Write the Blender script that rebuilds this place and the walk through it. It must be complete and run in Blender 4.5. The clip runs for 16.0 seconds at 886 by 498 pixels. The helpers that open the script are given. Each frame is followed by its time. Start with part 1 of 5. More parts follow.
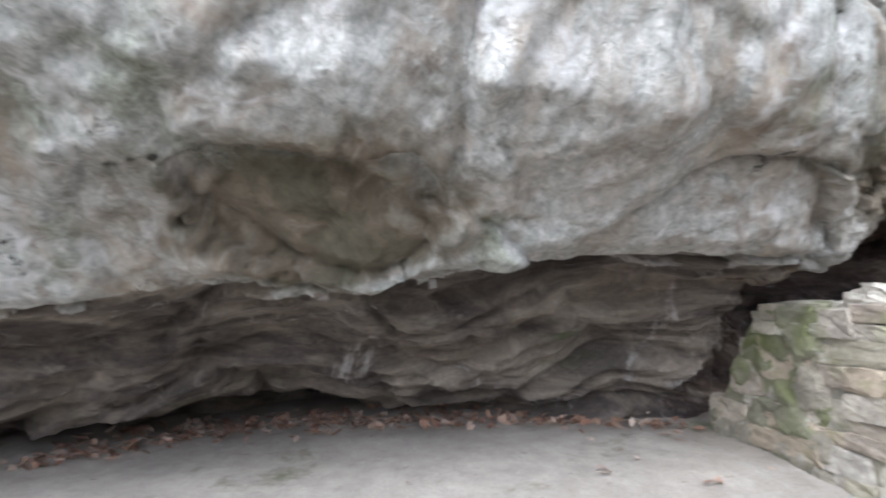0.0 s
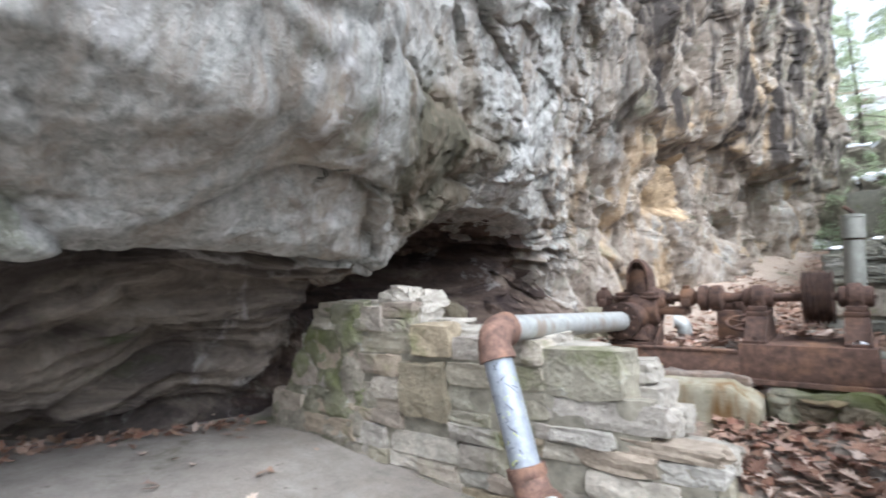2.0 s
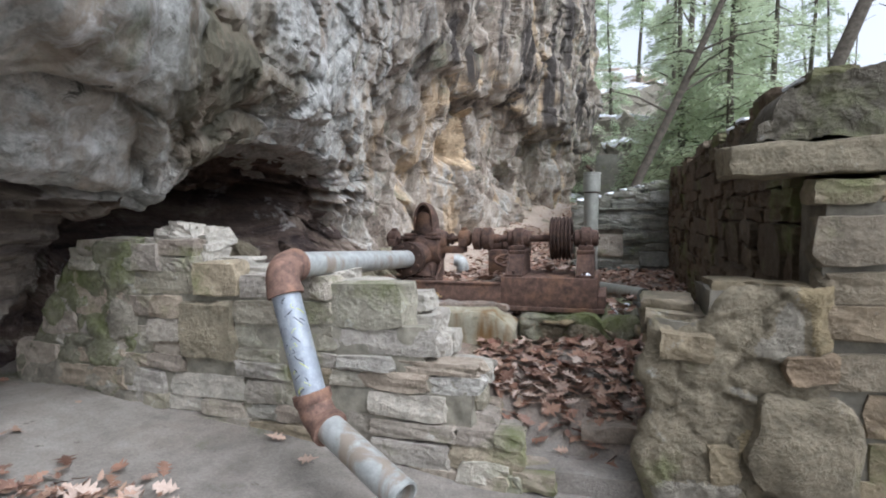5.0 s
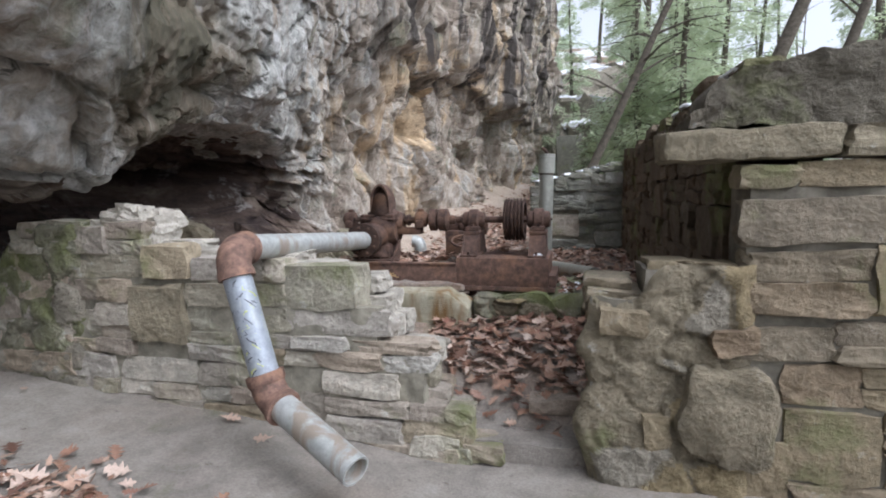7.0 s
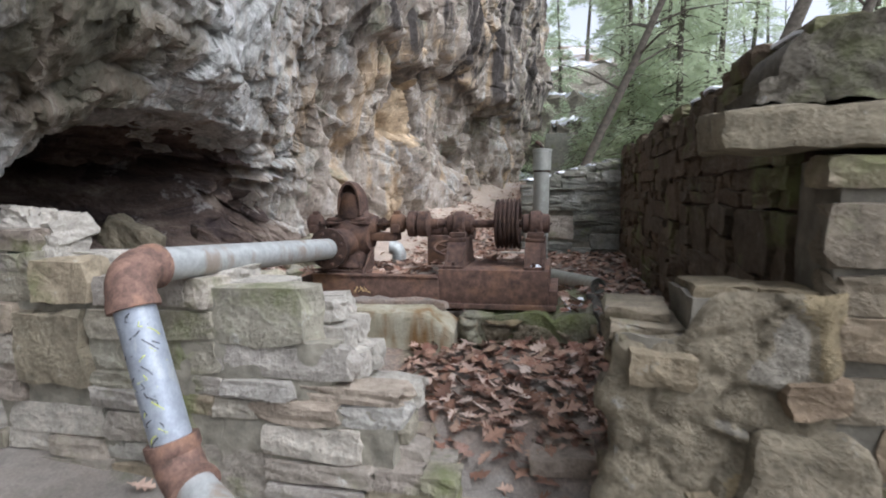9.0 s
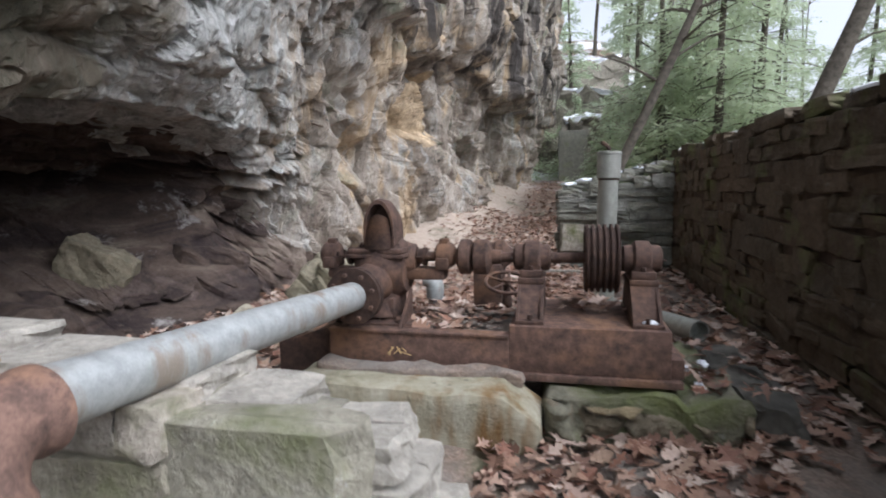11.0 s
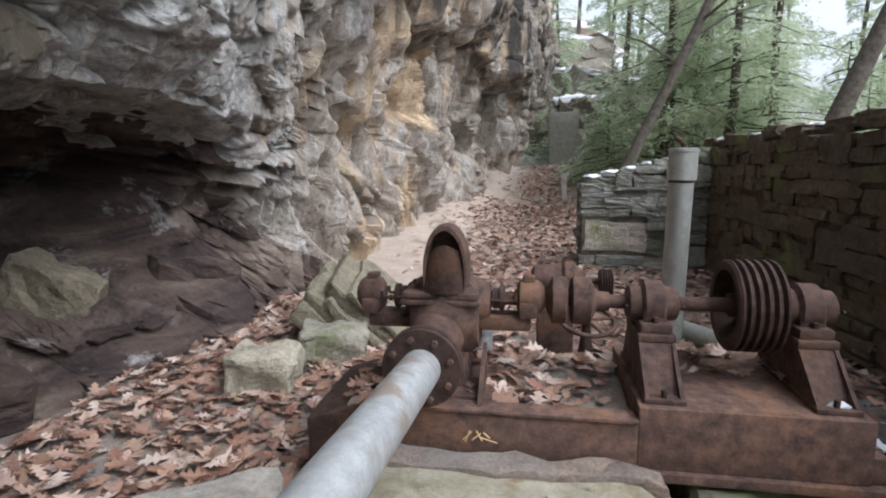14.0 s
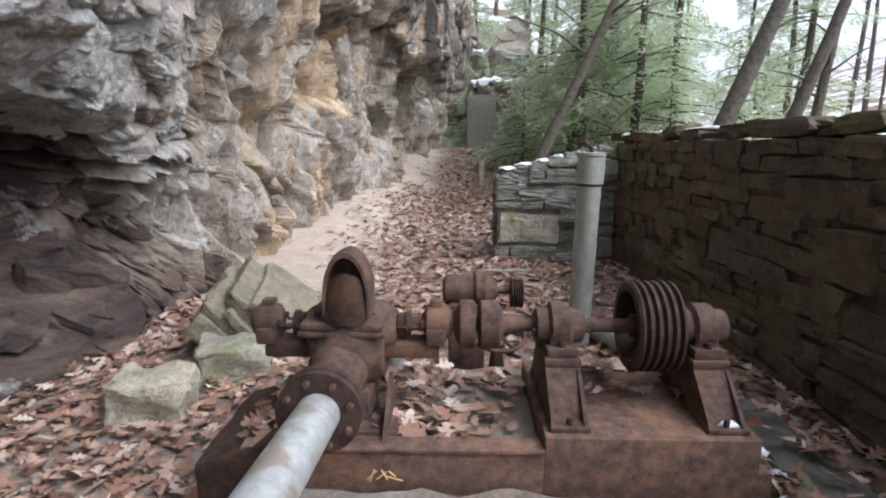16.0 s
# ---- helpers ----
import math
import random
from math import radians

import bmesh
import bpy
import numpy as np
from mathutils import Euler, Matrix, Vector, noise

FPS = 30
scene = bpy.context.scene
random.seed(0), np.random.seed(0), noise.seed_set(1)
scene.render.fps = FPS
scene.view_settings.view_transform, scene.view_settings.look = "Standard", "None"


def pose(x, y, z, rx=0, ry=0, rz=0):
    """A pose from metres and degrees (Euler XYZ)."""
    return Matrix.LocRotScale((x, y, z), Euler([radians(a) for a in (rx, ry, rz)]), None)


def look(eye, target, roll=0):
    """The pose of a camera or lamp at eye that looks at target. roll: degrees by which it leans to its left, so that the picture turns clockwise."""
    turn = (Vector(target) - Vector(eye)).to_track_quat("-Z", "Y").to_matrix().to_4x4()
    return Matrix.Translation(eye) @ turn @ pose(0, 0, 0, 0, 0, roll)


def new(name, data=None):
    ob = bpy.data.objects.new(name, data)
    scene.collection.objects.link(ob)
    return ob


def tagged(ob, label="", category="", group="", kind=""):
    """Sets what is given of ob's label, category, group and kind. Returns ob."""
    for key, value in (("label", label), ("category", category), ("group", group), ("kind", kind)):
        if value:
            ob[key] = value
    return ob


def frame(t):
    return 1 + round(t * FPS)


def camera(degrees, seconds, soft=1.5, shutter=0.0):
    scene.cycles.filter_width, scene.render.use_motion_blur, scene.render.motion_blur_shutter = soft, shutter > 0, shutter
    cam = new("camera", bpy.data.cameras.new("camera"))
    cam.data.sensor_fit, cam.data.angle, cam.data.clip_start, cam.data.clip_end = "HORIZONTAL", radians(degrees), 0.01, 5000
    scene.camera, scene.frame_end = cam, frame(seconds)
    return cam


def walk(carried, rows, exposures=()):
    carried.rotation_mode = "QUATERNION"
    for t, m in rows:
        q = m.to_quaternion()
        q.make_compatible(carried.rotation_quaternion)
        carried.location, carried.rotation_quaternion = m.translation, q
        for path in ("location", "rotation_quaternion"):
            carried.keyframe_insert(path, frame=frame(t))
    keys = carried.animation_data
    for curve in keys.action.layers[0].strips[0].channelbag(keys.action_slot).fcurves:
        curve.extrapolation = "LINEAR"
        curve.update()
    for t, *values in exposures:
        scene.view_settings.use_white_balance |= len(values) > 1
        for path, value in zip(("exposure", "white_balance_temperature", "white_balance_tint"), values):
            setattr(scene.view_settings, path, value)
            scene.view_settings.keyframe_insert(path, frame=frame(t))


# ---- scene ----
cam = camera(80.5, 16.0, soft=1.9, shutter=0.5)
PATH = [
    (0, (0.876, 0.017, 1.65), (-1.094, 0.308, 1.841), -3.5),
    (0.5, (0.869, 0.157, 1.616), (-1.036, 0.742, 1.788), -3.4),
    (1, (0.861, 0.179, 1.625), (-0.865, 1.176, 1.779), -3.3),
    (1.5, (0.892, 0.215, 1.63), (-0.599, 1.541, 1.759), -2.8),
    (2, (0.915, 0.215, 1.62), (-0.358, 1.753, 1.735), -2.4),
    (2.5, (0.953, 0.214, 1.616), (-0.118, 1.9, 1.71), -1.8),
    (3, (0.965, 0.205, 1.603), (0.04, 1.977, 1.67), -1.5),
    (3.5, (0.976, 0.194, 1.586), (0.158, 2.018, 1.611), -1.3),
    (4, (0.995, 0.188, 1.577), (0.255, 2.046, 1.55), -1.2),
    (4.5, (1.015, 0.164, 1.58), (0.338, 2.044, 1.5), -1.1),
    (7, (1.131, 0.092, 1.602), (0.637, 2.019, 1.399), -1.0),
    (7.5, (1.171, 0.237, 1.591), (0.703, 2.171, 1.387), -0.9),
    (8, (1.2, 0.453, 1.567), (0.75, 2.391, 1.359), -0.9),
    (8.5, (1.153, 0.633, 1.562), (0.707, 2.572, 1.355), -0.9),
    (9, (0.989, 0.896, 1.61), (0.542, 2.834, 1.402), -0.9),
    (9.2, (0.923, 0.99, 1.651), (0.479, 2.929, 1.442), -1.0),
    (11.3, (0.124, 2.177, 1.81), (-0.32, 4.115, 1.591), -1.0),
    (11.5, (0.0, 2.243, 1.84), (-0.442, 4.182, 1.629), -0.9),
    (12, (-0.18, 2.343, 1.896), (-0.615, 4.283, 1.684), -0.9),
    (12.5, (-0.255, 2.522, 1.925), (-0.684, 4.464, 1.713), -0.9),
    (13, (-0.333, 2.697, 1.964), (-0.746, 4.643, 1.751), -0.9),
    (13.5, (-0.379, 2.781, 1.984), (-0.763, 4.729, 1.744), -0.8),
    (14, (-0.436, 2.847, 1.985), (-0.783, 4.794, 1.686), -0.7),
    (14.5, (-0.438, 2.849, 1.991), (-0.716, 4.8, 1.65), -0.4),
    (15, (-0.445, 2.873, 2.01), (-0.624, 4.832, 1.646), -0.1),
    (15.5, (-0.425, 2.968, 2.091), (-0.529, 4.93, 1.715), 0.1),
    (16, (-0.374, 3.03, 2.171), (-0.423, 4.993, 1.79), 0.1),
]

walk(cam, [(t, look(eye, target, roll)) for t, eye, target, roll in PATH],
     exposures=[(t, stops, 5800 if t < 5 else 5870, 11 if t < 5 else 13) for t, stops in ((0, 1.06), (0.5, 0.98), (1.5, 0.64), (3, 0.32), (4.5, 0.07), (7, -0.02), (9, -0.02), (12, -0.08), (14, 0.0), (16, 0.15))])

# ---- sky and light ----
world = bpy.data.worlds.new("winter_sky")
scene.world = world
world.use_nodes = True
wn = world.node_tree.nodes
sky = wn.new("ShaderNodeTexSky")
sky.sky_type, sky.sun_disc = "NISHITA", False
sky.sun_elevation, sky.sun_rotation = radians(49), radians(119)
sky.dust_density, sky.air_density = 4.0, 1.0
pale = wn.new("ShaderNodeHueSaturation")
pale.inputs["Saturation"].default_value, pale.inputs["Value"].default_value = 0.2, 2.0
world.node_tree.links.new(sky.outputs[0], pale.inputs["Color"])
world.node_tree.links.new(pale.outputs[0], wn["Background"].inputs[0])
wn["Background"].inputs[1].default_value = 0.15
sun = new("sun", bpy.data.lights.new("sun", "SUN"))
sun.data.energy, sun.data.angle, sun.data.color = 1.0, radians(45), (1.0, 0.99, 0.97)
sun.matrix_world = look((9, -5, 12), (0, 0, 0))


# ---- materials ----
def ramp(nt, fac, stops):
    r = nt.nodes.new("ShaderNodeValToRGB")
    while len(r.color_ramp.elements) < len(stops):
        r.color_ramp.elements.new(0.5)
    for e, (p, c) in zip(r.color_ramp.elements, stops):
        e.position, e.color = p, (*c, 1)
    nt.links.new(fac, r.inputs[0])
    return r.outputs[0]


def tex(nt, scale, detail=6, rough=0.6, stretch=(1, 1, 1), warp=0.0, kind="noise", space="Object", turn=(0, 0, 0)):
    co = nt.nodes.new("ShaderNodeTexCoord")
    mp = nt.nodes.new("ShaderNodeMapping")
    mp.inputs["Scale"].default_value = stretch
    mp.inputs["Rotation"].default_value = turn
    nt.links.new(co.outputs[space], mp.inputs[0])
    if kind == "noise":
        n = nt.nodes.new("ShaderNodeTexNoise")
        n.inputs["Detail"].default_value, n.inputs["Roughness"].default_value = detail, rough
        n.inputs["Distortion"].default_value = warp
        out = n.outputs[0]
    else:
        n = nt.nodes.new("ShaderNodeTexVoronoi")
        n.feature = kind
        out = n.outputs[0]
    n.inputs["Scale"].default_value = scale
    nt.links.new(mp.outputs[0], n.inputs["Vector"])
    return out


def mix(nt, fac, a, b, mode="MIX"):
    m = nt.nodes.new("ShaderNodeMix")
    m.data_type, m.blend_type = "RGBA", mode
    for sock, v in ((m.inputs[0], fac), (m.inputs[6], a), (m.inputs[7], b)):
        if hasattr(v, "is_linked"):
            nt.links.new(v, sock)
        elif isinstance(v, tuple):
            sock.default_value = (*v, 1)
        else:
            sock.default_value = v
    return m.outputs[2]


def band(nt, fac, lo, hi):
    return ramp(nt, fac, [(lo, (0, 0, 0)), (hi, (1, 1, 1))])


def material(name, rough=0.85, metal=0.0):
    m = bpy.data.materials.new(name)
    m.use_nodes = True
    b = m.node_tree.nodes["Principled BSDF"]
    b.inputs["Roughness"].default_value, b.inputs["Metallic"].default_value = rough, metal
    b.inputs["Specular IOR Level"].default_value = 0.3
    return m, m.node_tree, b


def finish(nt, b, colour, height=None, strength=0.4, distance=0.02):
    nt.links.new(colour, b.inputs["Base Color"])
    if height is not None:
        bp = nt.nodes.new("ShaderNodeBump")
        bp.inputs["Strength"].default_value, bp.inputs["Distance"].default_value = strength, distance
        nt.links.new(height, bp.inputs["Height"])
        nt.links.new(bp.outputs[0], b.inputs["Normal"])


def add(nt, a, b, k=1.0):
    m = nt.nodes.new("ShaderNodeMath")
    m.operation = "MULTIPLY_ADD"
    nt.links.new(b, m.inputs[0])
    m.inputs[1].default_value = k
    nt.links.new(a, m.inputs[2])
    return m.outputs[0]


def cliff_material():
    """Bleached, lichened upper rock: grey-green and white with tan scars and dark specks."""
    m, nt, b = material("bleached_lichened_sandstone", 0.9)
    big = tex(nt, 0.55, 4, 0.6, (1, 1, 0.5), 0.9)
    mid = tex(nt, 1.9, 9, 0.68, (1, 1, 0.6), 0.7)
    fine = tex(nt, 16, 8, 0.72, warp=0.3)
    streak = tex(nt, 1.1, 8, 0.7, (1, 1.3, 0.4), 1.2)
    base = ramp(nt, mid, [(0.26, (0.1, 0.082, 0.07)), (0.4, (0.26, 0.215, 0.175)), (0.54, (0.42, 0.37, 0.31)), (0.72, (0.57, 0.535, 0.49))])
    tan = ramp(nt, mid, [(0.3, (0.26, 0.19, 0.12)), (0.5, (0.47, 0.36, 0.24)), (0.7, (0.6, 0.49, 0.36))])
    geo = nt.nodes.new("ShaderNodeNewGeometry")
    sep = nt.nodes.new("ShaderNodeSeparateXYZ")
    nt.links.new(geo.outputs["Position"], sep.inputs[0])
    far = nt.nodes.new("ShaderNodeMapRange")
    for k, v in enumerate((6.6, 9.6, 0.1, 1.0)):
        far.inputs[k + 1].default_value = v
    nt.links.new(sep.outputs["Y"], far.inputs[0])
    scar = nt.nodes.new("ShaderNodeMath")
    scar.operation = "MULTIPLY"
    nt.links.new(band(nt, big, 0.53, 0.59), scar.inputs[0])
    nt.links.new(far.outputs[0], scar.inputs[1])
    c = mix(nt, scar.outputs[0], base, tan)
    lichen = ramp(nt, fine, [(0.3, (0.29, 0.295, 0.275)), (0.5, (0.45, 0.455, 0.43)), (0.7, (0.62, 0.62, 0.6))])
    c = mix(nt, band(nt, add(nt, streak, far.outputs[0], -0.17), 0.35, 0.51), c, lichen)
    green = tex(nt, 0.9, 7, 0.7, (1, 1, 1), 0.5)
    c = mix(nt, band(nt, green, 0.56, 0.7), c, mix(nt, band(nt, fine, 0.35, 0.65), (0.13, 0.14, 0.09), (0.3, 0.33, 0.24)))
    where = band(nt, tex(nt, 0.8, 3, 0.5, warp=0.4), 0.48, 0.6)
    speck = band(nt, tex(nt, 8, 9, 0.8, warp=0.8), 0.54, 0.62)
    m1 = nt.nodes.new("ShaderNodeMath")
    m1.operation = "MULTIPLY"
    nt.links.new(where, m1.inputs[0])
    nt.links.new(speck, m1.inputs[1])
    c = mix(nt, m1.outputs[0], c, (0.085, 0.085, 0.075))
    pale_spots = tex(nt, 3.5, 5, 0.6, warp=0.8)
    c = mix(nt, band(nt, add(nt, pale_spots, far.outputs[0], -0.08), 0.545, 0.68), c, (0.64, 0.64, 0.63))
    # green-brown patches, darkened to stand for shade: round the niche and on the brow above the hollow
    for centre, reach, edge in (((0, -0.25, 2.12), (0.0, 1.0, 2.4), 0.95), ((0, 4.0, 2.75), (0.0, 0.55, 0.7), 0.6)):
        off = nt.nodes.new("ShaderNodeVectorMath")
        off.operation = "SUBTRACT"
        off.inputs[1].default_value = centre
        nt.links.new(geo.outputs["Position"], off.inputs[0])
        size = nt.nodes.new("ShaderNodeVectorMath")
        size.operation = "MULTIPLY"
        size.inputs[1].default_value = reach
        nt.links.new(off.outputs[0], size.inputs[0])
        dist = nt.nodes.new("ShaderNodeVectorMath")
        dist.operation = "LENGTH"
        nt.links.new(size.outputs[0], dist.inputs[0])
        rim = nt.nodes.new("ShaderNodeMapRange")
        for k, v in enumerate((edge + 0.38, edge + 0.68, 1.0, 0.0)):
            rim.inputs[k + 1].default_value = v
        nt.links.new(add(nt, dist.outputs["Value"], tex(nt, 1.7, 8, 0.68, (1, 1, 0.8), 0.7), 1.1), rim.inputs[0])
        shade_patch = ramp(nt, mid, [(0.3, (0.06, 0.055, 0.04)), (0.45, (0.13, 0.12, 0.085)), (0.58, (0.2, 0.165, 0.125)), (0.7, (0.33, 0.32, 0.27))])
        c = mix(nt, rim.outputs[0], c, shade_patch)
    # black water streaks down the high far face, which also paint the shade of its hollows
    high = nt.nodes.new("ShaderNodeMapRange")
    for k, v in enumerate((3.6, 4.8, 0.0, 1.0)):
        high.inputs[k + 1].default_value = v
    nt.links.new(sep.outputs["Z"], high.inputs[0])
    wet = nt.nodes.new("ShaderNodeMath")
    wet.operation = "MULTIPLY"
    nt.links.new(high.outputs[0], wet.inputs[0])
    nt.links.new(band(nt, tex(nt, 1.5, 7, 0.65, (1, 1, 0.16), 0.5), 0.47, 0.57), wet.inputs[1])
    reach = nt.nodes.new("ShaderNodeMath")
    reach.operation = "MULTIPLY"
    nt.links.new(wet.outputs[0], reach.inputs[0])
    nt.links.new(far.outputs[0], reach.inputs[1])
    c = mix(nt, reach.outputs[0], c, (0.075, 0.066, 0.06))
    c = mix(nt, 0.45, c, ramp(nt, fine, [(0.3, (0.65,) * 3), (0.7, (1.2,) * 3)]), "MULTIPLY")
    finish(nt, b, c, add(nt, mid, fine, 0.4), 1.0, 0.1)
    return m


def bedded_rock_material(name, tones, crust):
    """Bare bedded rock under the overhang, with pale mineral crusts; the tones given carry some of its shade."""
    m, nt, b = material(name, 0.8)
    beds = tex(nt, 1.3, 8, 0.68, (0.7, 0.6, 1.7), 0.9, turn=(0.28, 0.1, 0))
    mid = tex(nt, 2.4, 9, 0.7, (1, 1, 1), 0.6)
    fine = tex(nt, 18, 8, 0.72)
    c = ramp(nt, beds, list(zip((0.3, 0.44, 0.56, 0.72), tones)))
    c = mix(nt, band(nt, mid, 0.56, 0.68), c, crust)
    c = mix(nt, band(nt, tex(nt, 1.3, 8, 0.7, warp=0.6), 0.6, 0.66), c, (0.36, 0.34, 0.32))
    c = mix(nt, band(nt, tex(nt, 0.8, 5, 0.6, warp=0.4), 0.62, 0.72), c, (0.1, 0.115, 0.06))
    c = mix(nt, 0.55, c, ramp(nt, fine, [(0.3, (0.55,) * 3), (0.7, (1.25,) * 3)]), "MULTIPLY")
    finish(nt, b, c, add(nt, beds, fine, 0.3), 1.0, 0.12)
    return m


def stone_material(name, tones, moss=0.0, bump=0.03, lichen=0.5):
    """Hewn stone that differs from piece to piece, with lichen, dirt and moss."""
    m, nt, b = material(name, 0.9)
    oi = nt.nodes.new("ShaderNodeObjectInfo")
    tones = tones if len(tones) > 1 else tones * 2
    tone = ramp(nt, oi.outputs["Random"], [(i / (len(tones) - 1), t) for i, t in enumerate(tones)])
    co = nt.nodes.new("ShaderNodeNewGeometry")

    def world_noise(scale, detail=7, rough=0.65, stretch=(1, 1, 1)):
        mp = nt.nodes.new("ShaderNodeMapping")
        mp.inputs["Scale"].default_value = stretch
        nt.links.new(co.outputs["Position"], mp.inputs[0])
        n = nt.nodes.new("ShaderNodeTexNoise")
        n.inputs["Scale"].default_value, n.inputs["Detail"].default_value, n.inputs["Roughness"].default_value = scale, detail, rough
        nt.links.new(mp.outputs[0], n.inputs["Vector"])
        return n.outputs[0]

    fine, mid, low = world_noise(26), world_noise(6, 8, 0.7), world_noise(1.7, 5)
    c = mix(nt, 0.75, tone, ramp(nt, mid, [(0.3, (0.45,) * 3), (0.52, (0.95,) * 3), (0.75, (1.3,) * 3)]), "MULTIPLY")
    c = mix(nt, 0.6, c, ramp(nt, fine, [(0.3, (0.6,) * 3), (0.7, (1.25,) * 3)]), "MULTIPLY")
    c = mix(nt, band(nt, mid, 0.62, 0.74), c, (lichen, lichen, lichen * 0.94))
    c = mix(nt, band(nt, low, 0.62 - moss, 0.8 - moss), c, (0.16, 0.18, 0.075))
    finish(nt, b, c, add(nt, fine, mid, 1.6), 0.8, bump)
    return m


def concrete_material():
    """Old cast concrete: tan-grey with algae, run-off streaks and rust stains."""
    m, nt, b = material("stained_mossy_concrete", 0.9)
    run = tex(nt, 4.5, 6, 0.6, (1, 1, 0.12), 0.3)
    mid, fine = tex(nt, 5, 8, 0.7, warp=0.4), tex(nt, 45, 6, 0.7)
    c = ramp(nt, run, [(0.3, (0.18, 0.165, 0.105)), (0.48, (0.34, 0.315, 0.23)), (0.7, (0.45, 0.425, 0.34))])
    c = mix(nt, band(nt, mid, 0.56, 0.72), c, (0.19, 0.19, 0.11))
    rust = tex(nt, 2.3, 4, 0.6, (1, 1, 0.25))
    c = mix(nt, band(nt, rust, 0.53, 0.62), c, (0.2, 0.12, 0.05))
    c = mix(nt, band(nt, tex(nt, 9, 7, 0.7, warp=0.5), 0.62, 0.7), c, (0.1, 0.095, 0.07))
    c = mix(nt, 0.5, c, ramp(nt, fine, [(0.3, (0.7,) * 3), (0.7, (1.2,) * 3)]), "MULTIPLY")
    finish(nt, b, c, add(nt, mid, fine, 0.5), 0.7, 0.025)
    return m


def ground_material():
    m, nt, b = material("sandy_earth", 0.95)
    low, mid, fine = tex(nt, 0.7, 5), tex(nt, 4, 8, 0.7), tex(nt, 60, 5, 0.7)
    c = ramp(nt, mid, [(0.3, (0.18, 0.163, 0.143)), (0.55, (0.27, 0.247, 0.22)), (0.75, (0.33, 0.305, 0.275))])
    c = mix(nt, band(nt, low, 0.5, 0.72), c, (0.24, 0.2, 0.165))
    # sand under the overhang painted paler to stand for light, leaf mould away from it, and snow lying on the far slope
    geo = nt.nodes.new("ShaderNodeNewGeometry")
    sep = nt.nodes.new("ShaderNodeSeparateXYZ")
    nt.links.new(geo.outputs["Position"], sep.inputs[0])

    def along(axis, lo, hi):
        r = nt.nodes.new("ShaderNodeMapRange")
        r.inputs["From Min"].default_value, r.inputs["From Max"].default_value = lo, hi
        nt.links.new(sep.outputs[axis], r.inputs[0])
        return r.outputs[0]

    # mask of the sand whose colour is brightened in place of light
    dry = nt.nodes.new("ShaderNodeMath")
    dry.operation = "MULTIPLY"
    nt.links.new(along("X", -1.8, -3.6), dry.inputs[0])
    nt.links.new(along("Y", 3.3, 2.6), dry.inputs[1])
    c = mix(nt, dry.outputs[0], c, ramp(nt, mid, [(0.3, (0.31, 0.285, 0.255)), (0.7, (0.45, 0.42, 0.38))]))
    litter = ramp(nt, tex(nt, 22, 3, 0.6, warp=1.5), [(0.3, (0.1, 0.07, 0.05)), (0.5, (0.24, 0.165, 0.12)), (0.7, (0.4, 0.3, 0.23))])
    c = mix(nt, along("Y", 3.3, 3.8), c, mix(nt, band(nt, tex(nt, 1.6, 6, 0.7), 0.3, 0.62), litter, c))
    both = nt.nodes.new("ShaderNodeMath")
    both.operation = "MULTIPLY"
    nt.links.new(along("Y", 14, 22), both.inputs[0])
    nt.links.new(along("X", -1.6, -0.5), both.inputs[1])
    c = mix(nt, both.outputs[0], c, litter)
    bank = nt.nodes.new("ShaderNodeMath")
    bank.operation = "MULTIPLY"
    nt.links.new(along("Y", 7.5, 9.5), bank.inputs[0])
    nt.links.new(along("X", -0.7, -1.7), bank.inputs[1])
    c = mix(nt, bank.outputs[0], c, ramp(nt, mid, [(0.3, (0.38, 0.315, 0.26)), (0.7, (0.54, 0.45, 0.37))]))
    drift = band(nt, tex(nt, 0.35, 6, 0.65), 0.45, 0.56)
    c = mix(nt, along("Y", 22, 29), c, mix(nt, drift, c, (0.8, 0.82, 0.86)))
    c = mix(nt, band(nt, tex(nt, 1.1, 7, 0.7, warp=0.4), 0.58, 0.72), c, (0.13, 0.135, 0.08))
    c = mix(nt, band(nt, tex(nt, 9, 6, 0.75, warp=0.5), 0.62, 0.7), c, (0.12, 0.1, 0.085))
    c = mix(nt, 0.6, c, ramp(nt, fine, [(0.3, (0.6,) * 3), (0.7, (1.25,) * 3)]), "MULTIPLY")
    finish(nt, b, c, add(nt, mid, fine, 0.35), 0.7, 0.035)
    return m


def rust_material(name, dark=1.0):
    m, nt, b = material(name, 0.8, 0.15)
    low, mid, fine = tex(nt, 3.5, 5), tex(nt, 14, 8, 0.7), tex(nt, 90, 5, 0.7)
    k = dark
    c = ramp(nt, mid, [(0.28, (0.03 * k, 0.023 * k, 0.02 * k)), (0.48, (0.09 * k, 0.056 * k, 0.044 * k)), (0.66, (0.15 * k, 0.092 * k, 0.07 * k)), (0.8, (0.24 * k, 0.19 * k, 0.165 * k))])
    c = mix(nt, band(nt, low, 0.52, 0.74), c, (0.18 * k, 0.1 * k, 0.058 * k))
    c = mix(nt, 0.5, c, ramp(nt, fine, [(0.3, (0.6,) * 3), (0.7, (1.25,) * 3)]), "MULTIPLY")
    finish(nt, b, c, add(nt, mid, fine, 0.5), 0.6, 0.006)
    return m


